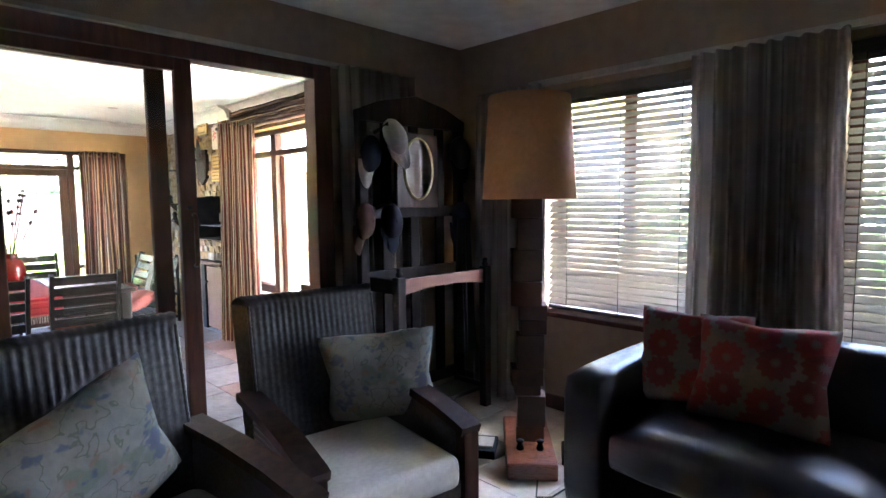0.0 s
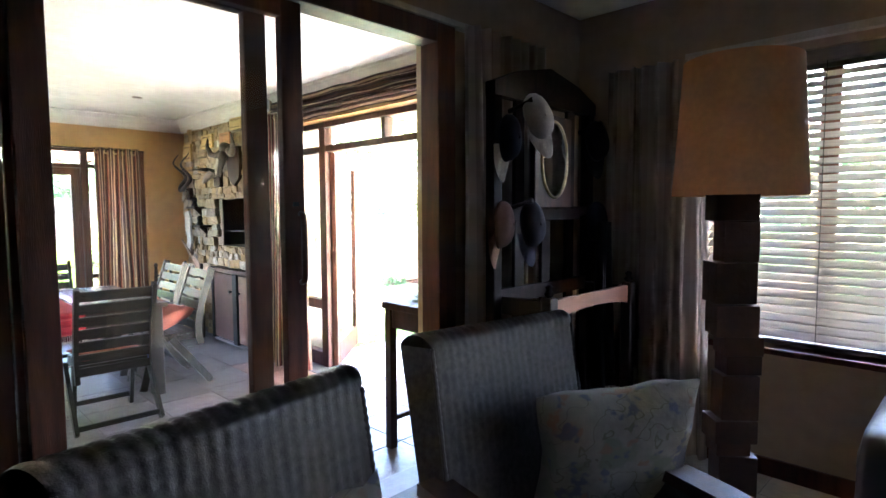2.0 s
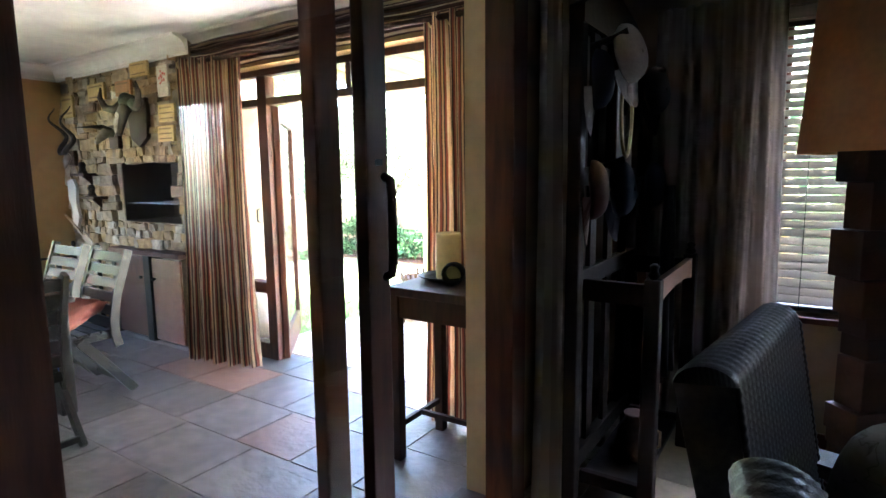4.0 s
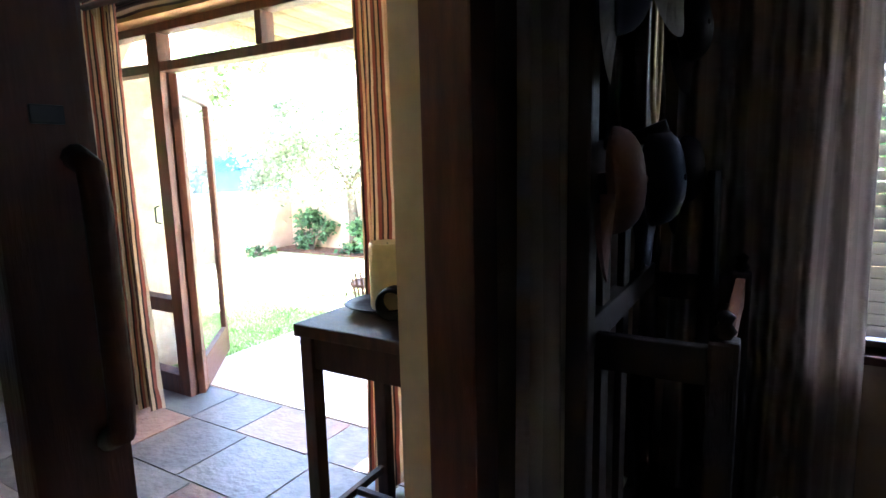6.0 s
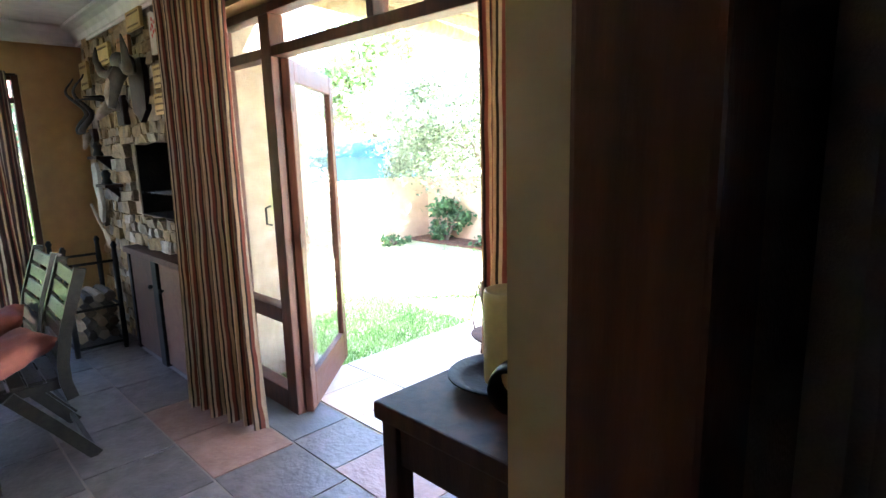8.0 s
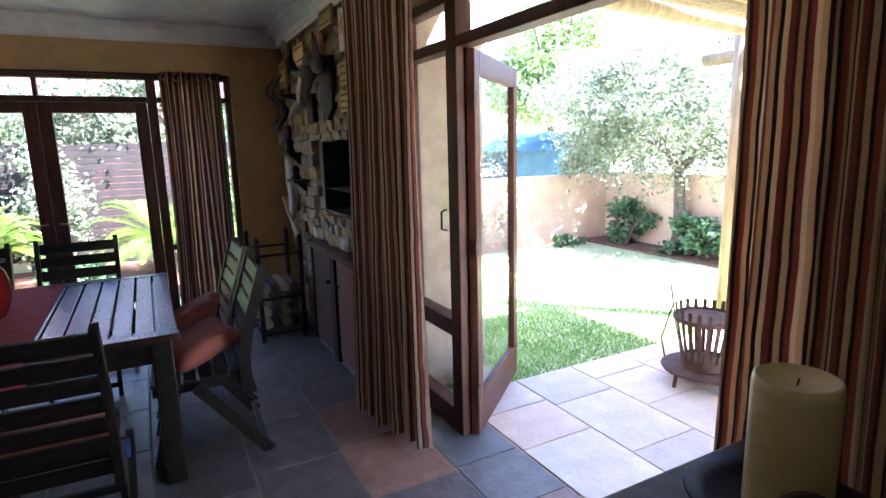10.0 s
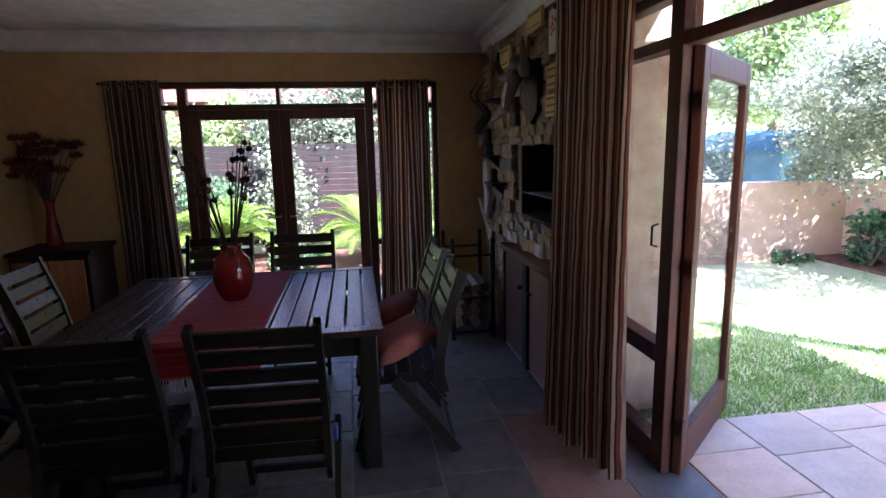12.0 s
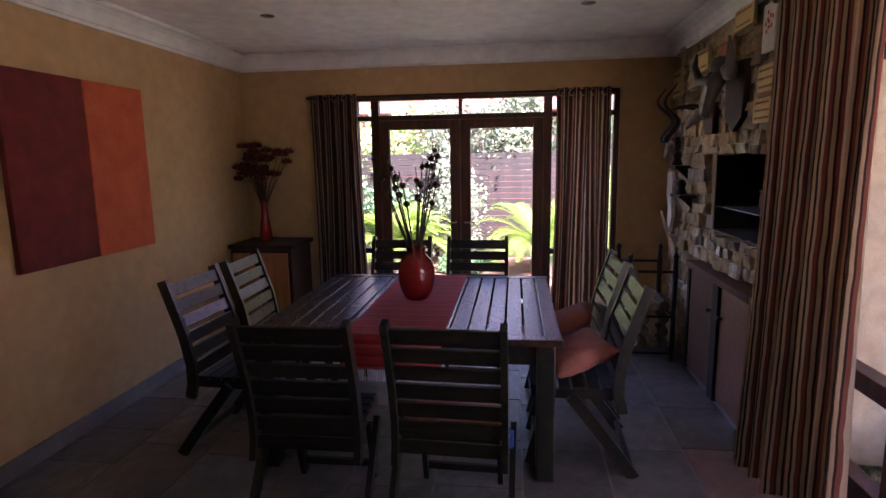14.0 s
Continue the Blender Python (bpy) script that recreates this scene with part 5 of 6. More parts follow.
for s in (-1, 1):
    bm = B()
    tube(bm, [(s * 0.06, -0.09, 0.13), (s * 0.17, -0.12, 0.08), (s * 0.27, -0.15, 0.10), (s * 0.31, -0.17, 0.19), (s * 0.28, -0.17, 0.27)], [0.045, 0.038, 0.03, 0.02, 0.006], 10)
    part("horn", bm, M["horn"], tr, smooth=True)
t2 = thing("skull_trophy", -7.12, 2.86, 1.86, 0, "small skull with straight dark horns on a wooden block", "trophy")
part("shield", box(B(), -0.08, -0.03, -0.11, 0.08, 0.015, 0.10, 0.01), M["dark_wood"], t2)
bm = B()
tube(bm, [(0, -0.03, 0.03), (0, -0.09, 0.03), (0, -0.15, -0.03), (0, -0.18, -0.07)], [0.04, 0.045, 0.03, 0.014], 12)
part("skull", bm, M["bone"], t2, smooth=True)
for s in (-1, 1):
    bm = B()
    tube(bm, [(s * 0.025, -0.06, 0.06), (s * 0.09, -0.16, 0.08), (s * 0.14, -0.28, 0.07)], [0.016, 0.011, 0.003], 8)
    part("horn", bm, M["horn"], t2, smooth=True)
kd = thing("spiral_horns", -7.96, 2.86, 1.71, 0, "pair of long dark spiral horns on a small board", "trophy")
part("board", box(B(), -0.06, -0.03, -0.10, 0.06, 0.015, 0.05, 0.01), M["dark_wood"], kd)
for s in (-1, 1):
    bm = B()
    pts = [(s * (0.03 + 0.12 * f + 0.035 * math.sin(f * 9)), -0.05 - 0.06 * f - 0.05 * math.cos(f * 9), 0.02 + 0.45 * f) for f in (i / 16 for i in range(17))]
    tube(bm, pts, [0.024 * (1 - i / 16) + 0.004 for i in range(17)], 10)
    part("horn", bm, M["horn"], kd, smooth=True)
bm = B()
tube(bm, [(-0.05, -0.02, 0.0), (0, -0.06, -0.02), (0.0, -0.09, -0.12)], [0.03, 0.035, 0.012], 10)
part("skull", bm, M["bone"], kd, smooth=True)
# small wall shelves with dark figurines, pale plaque, oar
for x, z in ((-7.66, 1.52), (-7.52, 1.30)):
    ws = thing("wall_shelf", x, 2.83, z, 0, "small dark wooden bracket shelf on the stone wall", "shelf", "bracket shelves")
    part("board", box(B(), -0.13, -0.09, -0.012, 0.13, 0.04, 0.012, 0.004), M["dark_wood"], ws)
    part("bracket", extrude_profile(B(), [(0.04, -0.012), (0.04, -0.10), (-0.05, -0.012)], -0.01, 0.01), M["dark_wood"], ws)
    bm = B()
    lathe(bm, [(0.035, 0.012), (0.04, 0.02), (0.025, 0.06), (0.035, 0.09), (0.02, 0.12), (0.005, 0.125)], seg=14)
    solid("figurine", bm, M["black"], "small dark turned figurine on a bracket shelf", "figurine", group="figurines", smooth=True, m=pose(x, 2.79, z + 0.001))
bm = B()
pts = [(-0.09, 0.24), (0.02, 0.26), (0.07, 0.18), (0.05, 0.02), (0.09, -0.12), (0.02, -0.25), (-0.05, -0.20), (-0.03, -0.05), (-0.10, 0.06)]
a = [bm.verts.new((x, 0.008, z)) for x, z in pts]
b = [bm.verts.new((x, -0.02, z)) for x, z in pts]
bm.faces.new(a), bm.faces.new(b[::-1])
for k in range(len(pts)):
    bm.faces.new((a[k], b[k], b[(k + 1) % len(pts)], a[(k + 1) % len(pts)]))
solid("plaque", bm, M["paper"], "irregular pale plaque fixed to the stone wall", "plaque", m=pose(-7.98, 2.845, 1.22))
oar = thing("wooden_paddle", -7.78, 2.80, 0.96, 0, "long pale wooden paddle leaning on the stone wall", "paddle")
bm = B()
tube(bm, [(-0.34, 0, 0.16), (-0.1, -0.02, 0.05), (0.06, -0.03, -0.03)], [0.011, 0.012, 0.012], 8)
part("shaft", bm, M["pole"], oar, smooth=True)
bm = B()
tube(bm, [(0.04, -0.03, -0.02), (0.11, -0.03, -0.055), (0.20, -0.03, -0.11), (0.24, -0.03, -0.15)], [0.013, 0.045, 0.05, 0.02], 12)
for v in bm.verts:
    v.co.y = -0.03 + (v.co.y + 0.03) * 0.2
part("blade", bm, M["pole"], oar, smooth=True)

# firewood rack
fr = thing("firewood_rack", -7.66, 2.58, 0, 0, "dark wooden rack holding split firewood logs", "firewood rack")
for sx in (-1, 1):
    for sy in (-1, 1):
        bm = B()
        lathe(bm, [(0.018, 0), (0.022, 0.1), (0.018, 0.4), (0.022, 0.7), (0.016, 0.82), (0.024, 0.84), (0.012, 0.87)], sx * 0.24, sy * 0.17, 12)
        part("post", bm, M["black"], fr, smooth=True)
    for z in (0.06, 0.36, 0.72):
        bm = B()
        tube(bm, [(sx * 0.24, -0.17, z), (sx * 0.24, 0.17, z)], 0.011, 8)
        part("rail", bm, M["black"], fr)
for sy in (-1, 1):
    for z in (0.06, 0.36):
        bm = B()
        tube(bm, [(-0.24, sy * 0.17, z), (0.24, sy * 0.17, z)], 0.011, 8)
        part("rail", bm, M["black"], fr)
rnd = random.Random(8)
for j, z in enumerate((0.125, 0.225, 0.325, 0.43)):
    for k in range(4):
        y = -0.115 + k * 0.077
        bm = B()
        h = rnd.uniform(0.17, 0.22)
        tube(bm, [(-h, y, z), (0, y + 0.006, z + 0.004), (h, y, z)], rnd.uniform(0.036, 0.044), rnd.choice((5, 6, 7)))
        solid("log", bm, M["bark"] if k % 2 else M["pole"], "split firewood log stacked in the rack", "log", group="firewood logs", m=pose(-7.66, 2.58, 0.0))

# ---- lounge ----
def woven(bm, corner, nu, nv, lift=0.0035, ribs=False):
    """A woven panel: corner(u, v) gives point and normal. Round strands run across it (or, as ribs, upwards), twisted and bound at each stake."""
    su, sv = (2, 1) if ribs else (4, 4)
    pu, pv = nu * su, nv * sv
    grid = []
    for j in range(pv + 1):
        row = []
        for i in range(pu + 1):
            p, n = corner(i / pu, j / pv)
            if ribs:
                s = (0.8 if i % 2 else -0.8) + (0.5 if (j + i // su) % 2 else -0.5)
            else:
                f = (j % sv) / sv
                s = math.sin(math.pi * f) * 1.5 - 0.7 + 0.75 * math.sin(math.pi * f) * math.sin(2 * math.pi * (i / su + f * 0.5))
            row.append(bm.verts.new(p + n * lift * s))
        grid.append(row)
    for j in range(pv):
        for i in range(pu):
            bm.faces.new((grid[j][i], grid[j][i + 1], grid[j + 1][i + 1], grid[j + 1][i]))
    return bm


def wicker_chair(name, x, y, rz, label):
    """Armchair of dark wicker, facing local +y."""
    c = thing(name, x, y, L, rz, label, "armchair", "wicker armchairs")
    W = 0.28
    # the back is a thick woven wedge: fluted columns run up its face, over the top and down behind
    prof = []
    for i in range(61):
        z = 0.16 + 0.79 * i / 60
        prof.append((-0.213 - 0.145 * (z - 0.16) / 0.81, z, 0.0))
    yt, half = prof[-1][0], 0.043
    for i in range(1, 12):
        a = math.pi * i / 12
        prof.append((yt - half + half * math.cos(a), 0.95 + 0.030 * math.sin(a), i / 12))
    for i in range(61):
        z = 0.95 - 0.79 * i / 60
        prof.append((-0.213 - 0.145 * (z - 0.16) / 0.81 - 0.035 - 0.051 * (z - 0.16) / 0.79, z, 1.0))

    def at(f):
        k = min(len(prof) - 2, int(f))
        p, q = prof[k], prof[k + 1]
        return [p[i] + (q[i] - p[i]) * (f - k) for i in range(3)]

    cols, rows = 21, 232
    bm = B()
    grid = []
    for j in range(rows + 1):
        f = (len(prof) - 1) * j / rows
        y, z, o = at(f)
        y0, z0, _ = at(max(0, f - 0.6))
        y1, z1, _ = at(min(len(prof) - 1, f + 0.6))
        d = Vector((0, y1 - y0, z1 - z0)).normalized()
        nrm = Vector((0, d.z, -d.y))
        w = 0.262 + 0.038 * o
        row = []
        for i in range(cols * 4 + 1):
            k = i % 4
            s = 0.0021 * math.sin(math.pi * (k / 4)) + (0.0016 if (j + k) % 2 else -0.0012) * (k > 0)
            row.append(bm.verts.new(Vector((-w + 2 * w * i / (cols * 4), y, z)) + nrm * s))
        grid.append(row)
    for j in range(rows):
        for i in range(cols * 4):
            bm.faces.new((grid[j][i], grid[j][i + 1], grid[j + 1][i + 1], grid[j + 1][i]))
    part("back_panel", bm, M["wicker"], c, smooth=True)
    for sd in (-1, 1):
        def endf(u, v, sd=sd):
            k = v * 60.0
            (yi, zi, _), (yo, zo, _) = at(k), at(len(prof) - 1 - k)
            return Vector((sd * (0.262 + 0.038 * u), yi + (yo - yi) * u, zi + (zo - zi) * u)), Vector((sd, 0.3, 0)).normalized()

        part("end_panel", woven(B(), endf, 6, 100, 0.0012, True), M["wicker"], c, smooth=True)
        bm = B()
        n = 90
        tube(bm, [(sd * 0.262, at(60.0 * i / n)[0], at(60.0 * i / n)[1]) for i in range(n + 1)], [0.0075 if i % 2 else 0.005 for i in range(n + 1)], 6)
        part("edge_braid", bm, M["wicker"], c, smooth=True)
    for s in (-1, 1):
        xs = s * (W + 0.005)
        # flat wooden arm, woven side below
        arm = [(-0.33, 0.62), (-0.10, 0.61), (0.12, 0.585), (0.27, 0.555), (0.30, 0.545)]
        part("arm", extrude_profile(B(), strip(arm, 0.032), xs - 0.042, xs + 0.042), M["dark_wood"], c)

        def sidef(u, v, xs=xs, s=s):
            yy = -0.27 + 0.54 * u
            top = 0.60 - 0.06 * max(0, u - 0.3)
            return Vector((xs, yy, 0.12 + (top - 0.12) * v)), Vector((s, 0, 0))

        part("side_panel", woven(B(), sidef, 36, 24, 0.0035), M["wicker"], c, smooth=True)

        def sidei(u, v, xs=xs, s=s):
            p, nn = sidef(u, v)
            return p - Vector((s * 0.03, 0, 0)), -nn

        part("side_panel", woven(B(), sidei, 36, 60, 0.0017, True), M["wicker"], c, smooth=True)
        part("front_leg", box(B(), xs - 0.032, 0.245, 0, xs + 0.032, 0.305, 0.54, 0.008), M["dark_wood"], c)
        part("rear_leg", box(B(), xs - 0.025, -0.27, 0, xs + 0.025, -0.215, 0.18, 0.006), M["dark_wood"], c)

    def front(u, v):
        return Vector((-W + 0.03 + (2 * W - 0.06) * u, 0.285, 0.12 + 0.25 * v)), Vector((0, 1, 0))

    part("front_panel", woven(B(), front, 40, 34, 0.0017, True), M["wicker"], c, smooth=True)
    part("seat_base", box(B(), -W + 0.03, -0.23, 0.30, W - 0.03, 0.27, 0.345, 0.005), M["dark_wood"], c)
    bm = box(B(), -W + 0.035, -0.215, 0.347, W - 0.035, 0.30, 0.455, 0.035)
    for v in bm.verts:
        if v.co.z > 0.43:
            v.co.z += 0.022 * (1 - (v.co.x / W) ** 2)
    part("seat_cushion", bm, M["seat_cloth"], c, "cream upholstered seat cushion", smooth=True)
    return c


wicker_chair("wicker_armchair", -1.48, 1.31, -98.0, "dark brown woven wicker armchair with a cream seat cushion")
wicker_chair("wicker_armchair", -1.37, 0.59, -82.0, "dark brown woven wicker armchair in front of the sliding door")
solid("pillow", cushion(B(), 0.44, 0.40, 0.15, Matrix(), seed=3), M["floral"], "pale pillow with a faded floral print on the armchair", "pillow", group="floral pillows", smooth=True, m=pose(-1.585, 1.50, L + 0.655, -18, 4, -128))
solid("pillow", cushion(B(), 0.46, 0.46, 0.15, Matrix(), seed=6), M["floral"], "pale pillow with a faded floral print on the armchair", "pillow", group="floral pillows", smooth=True, m=pose(-1.50, 0.475, L + 0.655, -16, 24, -78))

# black leather sofa
sf = thing("leather_sofa", -0.02, 2.56, L, 0, "black leather sofa with broad padded arms under the windows", "sofa")


def pad(bm, x0, y0, z0, x1, y1, z1, r, puff=0.02):
    box(bm, x0, y0, z0, x1, y1, z1)
    bmesh.ops.subdivide_edges(bm, edges=bm.edges[:], cuts=5, use_grid_fill=True)
    cx, cy, cz = (x0 + x1) / 2, (y0 + y1) / 2, (z0 + z1) / 2
    hx, hy, hz = (x1 - x0) / 2, (y1 - y0) / 2, (z1 - z0) / 2
    for v in bm.verts:
        q = Vector((v.co.x - cx, v.co.y - cy, v.co.z - cz))
        inner = Vector((max(-hx + r, min(hx - r, q.x)), max(-hy + r, min(hy - r, q.y)), max(-hz + r, min(hz - r, q.z))))
        d = q - inner
        if d.length > 1e-6:
            q = inner + d.normalized() * min(d.length, r) if d.length > r else q
        f = (1 - (q.x / hx) ** 2) * (1 - (q.y / hy) ** 2)
        q.z += puff * f * (1 if q.z > 0 else 0)
        v.co = Vector((cx, cy, cz)) + q
    return bm


part("base", pad(B(), -0.98, -0.36, 0.06, 0.98, 0.42, 0.28, 0.04, 0), M["leather"], sf, smooth=True)
part("arm", pad(B(), -1.14, -0.45, 0.05, -0.93, 0.44, 0.63, 0.06, 0.01), M["leather"], sf, smooth=True)
part("arm", pad(B(), 0.93, -0.45, 0.05, 1.14, 0.44, 0.63, 0.06, 0.01), M["leather"], sf, smooth=True)
part("backrest", pad(B(), -0.95, 0.16, 0.25, 0.95, 0.45, 0.74, 0.08, 0.01), M["leather"], sf, smooth=True)
for x0, x1 in ((-0.925, 0.0), (0.0, 0.925)):
    part("seat_cushion", pad(B(), x0 + 0.003, -0.47, 0.26, x1 - 0.003, 0.22, 0.45, 0.06, 0.025), M["leather"], sf, smooth=True)
    part("back_cushion", pad(B(), x0 + 0.003, 0.08, 0.42, x1 - 0.003, 0.26, 0.78, 0.07, 0.0), M["leather"], sf, smooth=True)
for sx in (-1.0, 1.0):
    for sy in (-0.38, 0.38):
        part("foot", box(B(), sx - 0.03, sy - 0.03, 0, sx + 0.03, sy + 0.03, 0.06, 0.004), M["black"], sf)


def flower_cloth():
    """Tan cloth printed with round, many-petalled red flowers."""
    m = mat("tan_cloth_with_red_flowers", (0.105, 0.075, 0.06), (0.15, 0.105, 0.085), 10, 0.9, bump=0.3, bscale=18, bdist=0.01)
    n, l = m.node_tree.nodes, m.node_tree.links
    tc, sep, com, vo = n["Texture Coordinate"], n.new("ShaderNodeSeparateXYZ"), n.new("ShaderNodeCombineXYZ"), n.new("ShaderNodeTexVoronoi")
    l.new(tc.outputs["Object"], sep.inputs[0])
    l.new(sep.outputs[0], com.inputs[0]), l.new(sep.outputs[2], com.inputs[1])
    vo.voronoi_dimensions = "2D"
    vo.inputs["Scale"].default_value, vo.inputs["Randomness"].default_value = 7.5, 0.6
    l.new(com.outputs[0], vo.inputs["Vector"])
    off, so = n.new("ShaderNodeVectorMath"), n.new("ShaderNodeSeparateXYZ")
    off.operation = "SUBTRACT"
    l.new(com.outputs[0], off.inputs[0]), l.new(vo.outputs["Position"], off.inputs[1])
    l.new(off.outputs[0], so.inputs[0])
    last = None
    for op, k in (("ARCTAN2", None), ("MULTIPLY", 13.0), ("SINE", None), ("MULTIPLY", 0.04)):
        q = n.new("ShaderNodeMath")
        q.operation = op
        if last is None:
            l.new(so.outputs[0], q.inputs[0]), l.new(so.outputs[1], q.inputs[1])
        else:
            l.new(last, q.inputs[0])
            if k:
                q.inputs[1].default_value = k
        last = q.outputs[0]
    add, ramp, mix, tone = n.new("ShaderNodeMath"), n.new("ShaderNodeValToRGB"), n.new("ShaderNodeMixRGB"), n.new("ShaderNodeMixRGB")
    l.new(vo.outputs["Distance"], add.inputs[0]), l.new(last, add.inputs[1]), l.new(add.outputs[0], ramp.inputs[0])
    e = ramp.color_ramp.elements
    e[0].position, e[0].color = 0.0, (0.2, 0.2, 0.2, 1)
    e[1].position, e[1].color = 0.50, (0, 0, 0, 1)
    e.new(0.10).color = (0.3, 0.3, 0.3, 1)
    e.new(0.13).color = (1, 1, 1, 1)
    e.new(0.45).color = (0.85, 0.85, 0.85, 1)
    tone.inputs["Color1"].default_value, tone.inputs["Color2"].default_value = (0.22, 0.014, 0.013, 1), (0.085, 0.009, 0.009, 1)
    l.new(vo.outputs["Color"], tone.inputs[0])
    hsv = [x for x in n if x.type == "HUE_SAT"][0]
    l.new(ramp.outputs[0], mix.inputs[0]), l.new(hsv.outputs[0], mix.inputs[1]), l.new(tone.outputs[0], mix.inputs[2])
    l.new(mix.outputs[0], n["Principled BSDF"].inputs["Base Color"])
    return m


FLOWERS = flower_cloth()
for x, y, rz, w in ((-0.80, 2.57, 6, 0.46), (-0.52, 2.52, 1, 0.50)):
    solid("pillow", cushion(B(), w, 0.42, 0.16, Matrix(), seed=x * 9), FLOWERS, "tan pillow with large red flowers on the sofa", "pillow", group="flowered sofa pillows", smooth=True, m=pose(x, y, L + 0.655, -20, 0, rz))

# floor lamp of stacked sleeper blocks
fl = thing("floor_lamp", -1.60, 2.49, L, 41, "floor lamp with a stacked wooden block column and orange shade", "floor lamp")
part("base", box(B(), -0.122, -0.30, 0, 0.122, 0.30, 0.085, 0.01), M["lamp_base"], fl)
rnd = random.Random(21)
z = 0.085
while z < 1.33:
    h = min(rnd.uniform(0.06, 0.19), 1.37 - z)
    ox, oy, w = rnd.uniform(-0.022, 0.022), rnd.uniform(-0.018, 0.018), rnd.uniform(0.064, 0.08)
    part("block", box(B(), ox - w, oy - w * 0.8, z, ox + w, oy + w * 0.8, z + h - 0.001, 0.004), M["lamp_wood"], fl, m=pose(0, 0, 0, 0, 0, rnd.uniform(-4, 4)))
    z += h
bm = B()
rings = [(0.235, 1.345), (0.237, 1.345), (0.205, 1.855), (0.202, 1.855)]
seg = 48
vv = [[bm.verts.new((r * math.cos(6.2832 * k / seg), r * math.sin(6.2832 * k / seg), zz)) for k in range(seg)] for r, zz in rings]
for a, b in ((0, 1), (1, 2), (2, 3), (3, 0)):
    for k in range(seg):
        bm.faces.new((vv[a][k], vv[a][(k + 1) % seg], vv[b][(k + 1) % seg], vv[b][k]))
part("shade", bm, M["shade"], fl, "conical orange-tan cloth shade", smooth=True)
bm = B()
tube(bm, [(0, 0, 1.36), (0, 0, 1.62)], 0.012, 8)
part("stem", bm, M["brass"], fl)
for x in (-0.05, 0.05):
    bm = B()
    lathe(bm, [(0.018, 0.085), (0.02, 0.095), (0.012, 0.115), (0.022, 0.13), (0.01, 0.138)], x, -0.14, 14)
    part("knob", bm, M["black"], fl, smooth=True)
for x in (-0.30, 0.16):
    ft = thing("power_box", -1.595 + (x + 0.07) * math.cos(radians(34)), 2.49 + (x + 0.07) * math.sin(radians(34)), L, 34, "flat black and grey plastic box on the floor", "power box", "boxes beside the lamp")
    part("case", box(B(), -0.06, -0.11, 0, 0.06, 0.09, 0.045, 0.006), M["black"], ft)
    part("lid", box(B(), -0.045, -0.07, 0.045, 0.045, 0.05, 0.055, 0.003), M["tan_cloth"], ft)
bm = B()
tube(bm, [(-1.40, 2.30, L + 0.005), (-1.30, 2.15, L + 0.005), (-1.25, 2.2, L + 0.005), (-1.24, 2.6, L + 0.005), (-1.3, 3.0, L + 0.006)], 0.004, 6)
solid("cable", bm, M["black"], "thin black cable on the tiled floor", "cable")

# hall stand with mirror and caps
hs = thing("hall_stand", -2.35, 2.50, L, 0, "dark wooden hall stand with an oval mirror and peg rack", "hall stand")
for y in (-0.40, 0.40):
    part("back_post", box(B(), -0.17, y - 0.03, 0, -0.12, y + 0.03, 1.86, 0.008), M["stand_wood"], hs)
    part("front_post", box(B(), 0.10, y * 0.9 - 0.028, 0, 0.156, y * 0.9 + 0.028, 0.92, 0.008), M["stand_wood"], hs)
    bm = B()
    lathe(bm, [(0.012, 0.92), (0.022, 0.935), (0.012, 0.95), (0.018, 0.965), (0.006, 0.975)], 0.128, y * 0.9, 12)
    part("finial", bm, M["stand_wood"], hs, smooth=True)
    part("side_rail", box(B(), -0.12, y * 0.9 - 0.014, 0.82, 0.10, y * 0.9 + 0.014, 0.90, 0.004), M["stand_wood"], hs)
    part("side_rail", box(B(), -0.12, y * 0.9 - 0.014, 0.10, 0.10, y * 0.9 + 0.014, 0.15, 0.004), M["stand_wood"], hs)
for y in (-0.22, 0.0, 0.22):
    part("back_slat", box(B(), -0.155, y - 0.035, 0.15, -0.135, y + 0.035, 1.80, 0.003), M["stand_wood"], hs)
for z in (0.15, 0.86, 1.24):
    part("back_rail", box(B(), -0.165, -0.37, z, -0.125, 0.37, z + 0.07, 0.004), M["stand_wood"], hs)
bm = B()
arch = [(-0.43, 1.80), (-0.43, 1.86), (-0.25, 1.93), (0.0, 1.98), (0.25, 1.93), (0.43, 1.86), (0.43, 1.80)]
a = [bm.verts.new((-0.17, y, z)) for y, z in arch]
b = [bm.verts.new((-0.115, y, z)) for y, z in arch]
bm.faces.new(a), bm.faces.new(b[::-1])
for k in range(7):
    bm.faces.new((a[k], b[k], b[(k + 1) % 7], a[(k + 1) % 7]))
part("crest", bm, M["stand_wood"], hs)
bm = B()
pts = [(y, 0.815 + 0.028 * abs(math.sin((y + 0.33) * 4.76)) ** 0.7) for y in [-0.33 + 0.66 * i / 24 for i in range(25)]]
a = [bm.verts.new((0.115, y, z)) for y, z in pts] + [bm.verts.new((0.115, 0.33, 0.905)), bm.verts.new((0.115, -0.33, 0.905))]
b = [bm.verts.new((0.14, y, z)) for y, z in pts] + [bm.verts.new((0.14, 0.33, 0.905)), bm.verts.new((0.14, -0.33, 0.905))]
bm.faces.new(a), bm.faces.new(b[::-1])
for k in range(len(a)):
    bm.faces.new((a[k], b[k], b[(k + 1) % len(a)], a[(k + 1) % len(a)]))
part("front_rail", bm, M["peach_wood"], hs, "pale scalloped front rail")
part("drip_tray", box(B(), -0.12, -0.34, 0.10, 0.10, 0.34, 0.125, 0.003), M["steel"], hs)
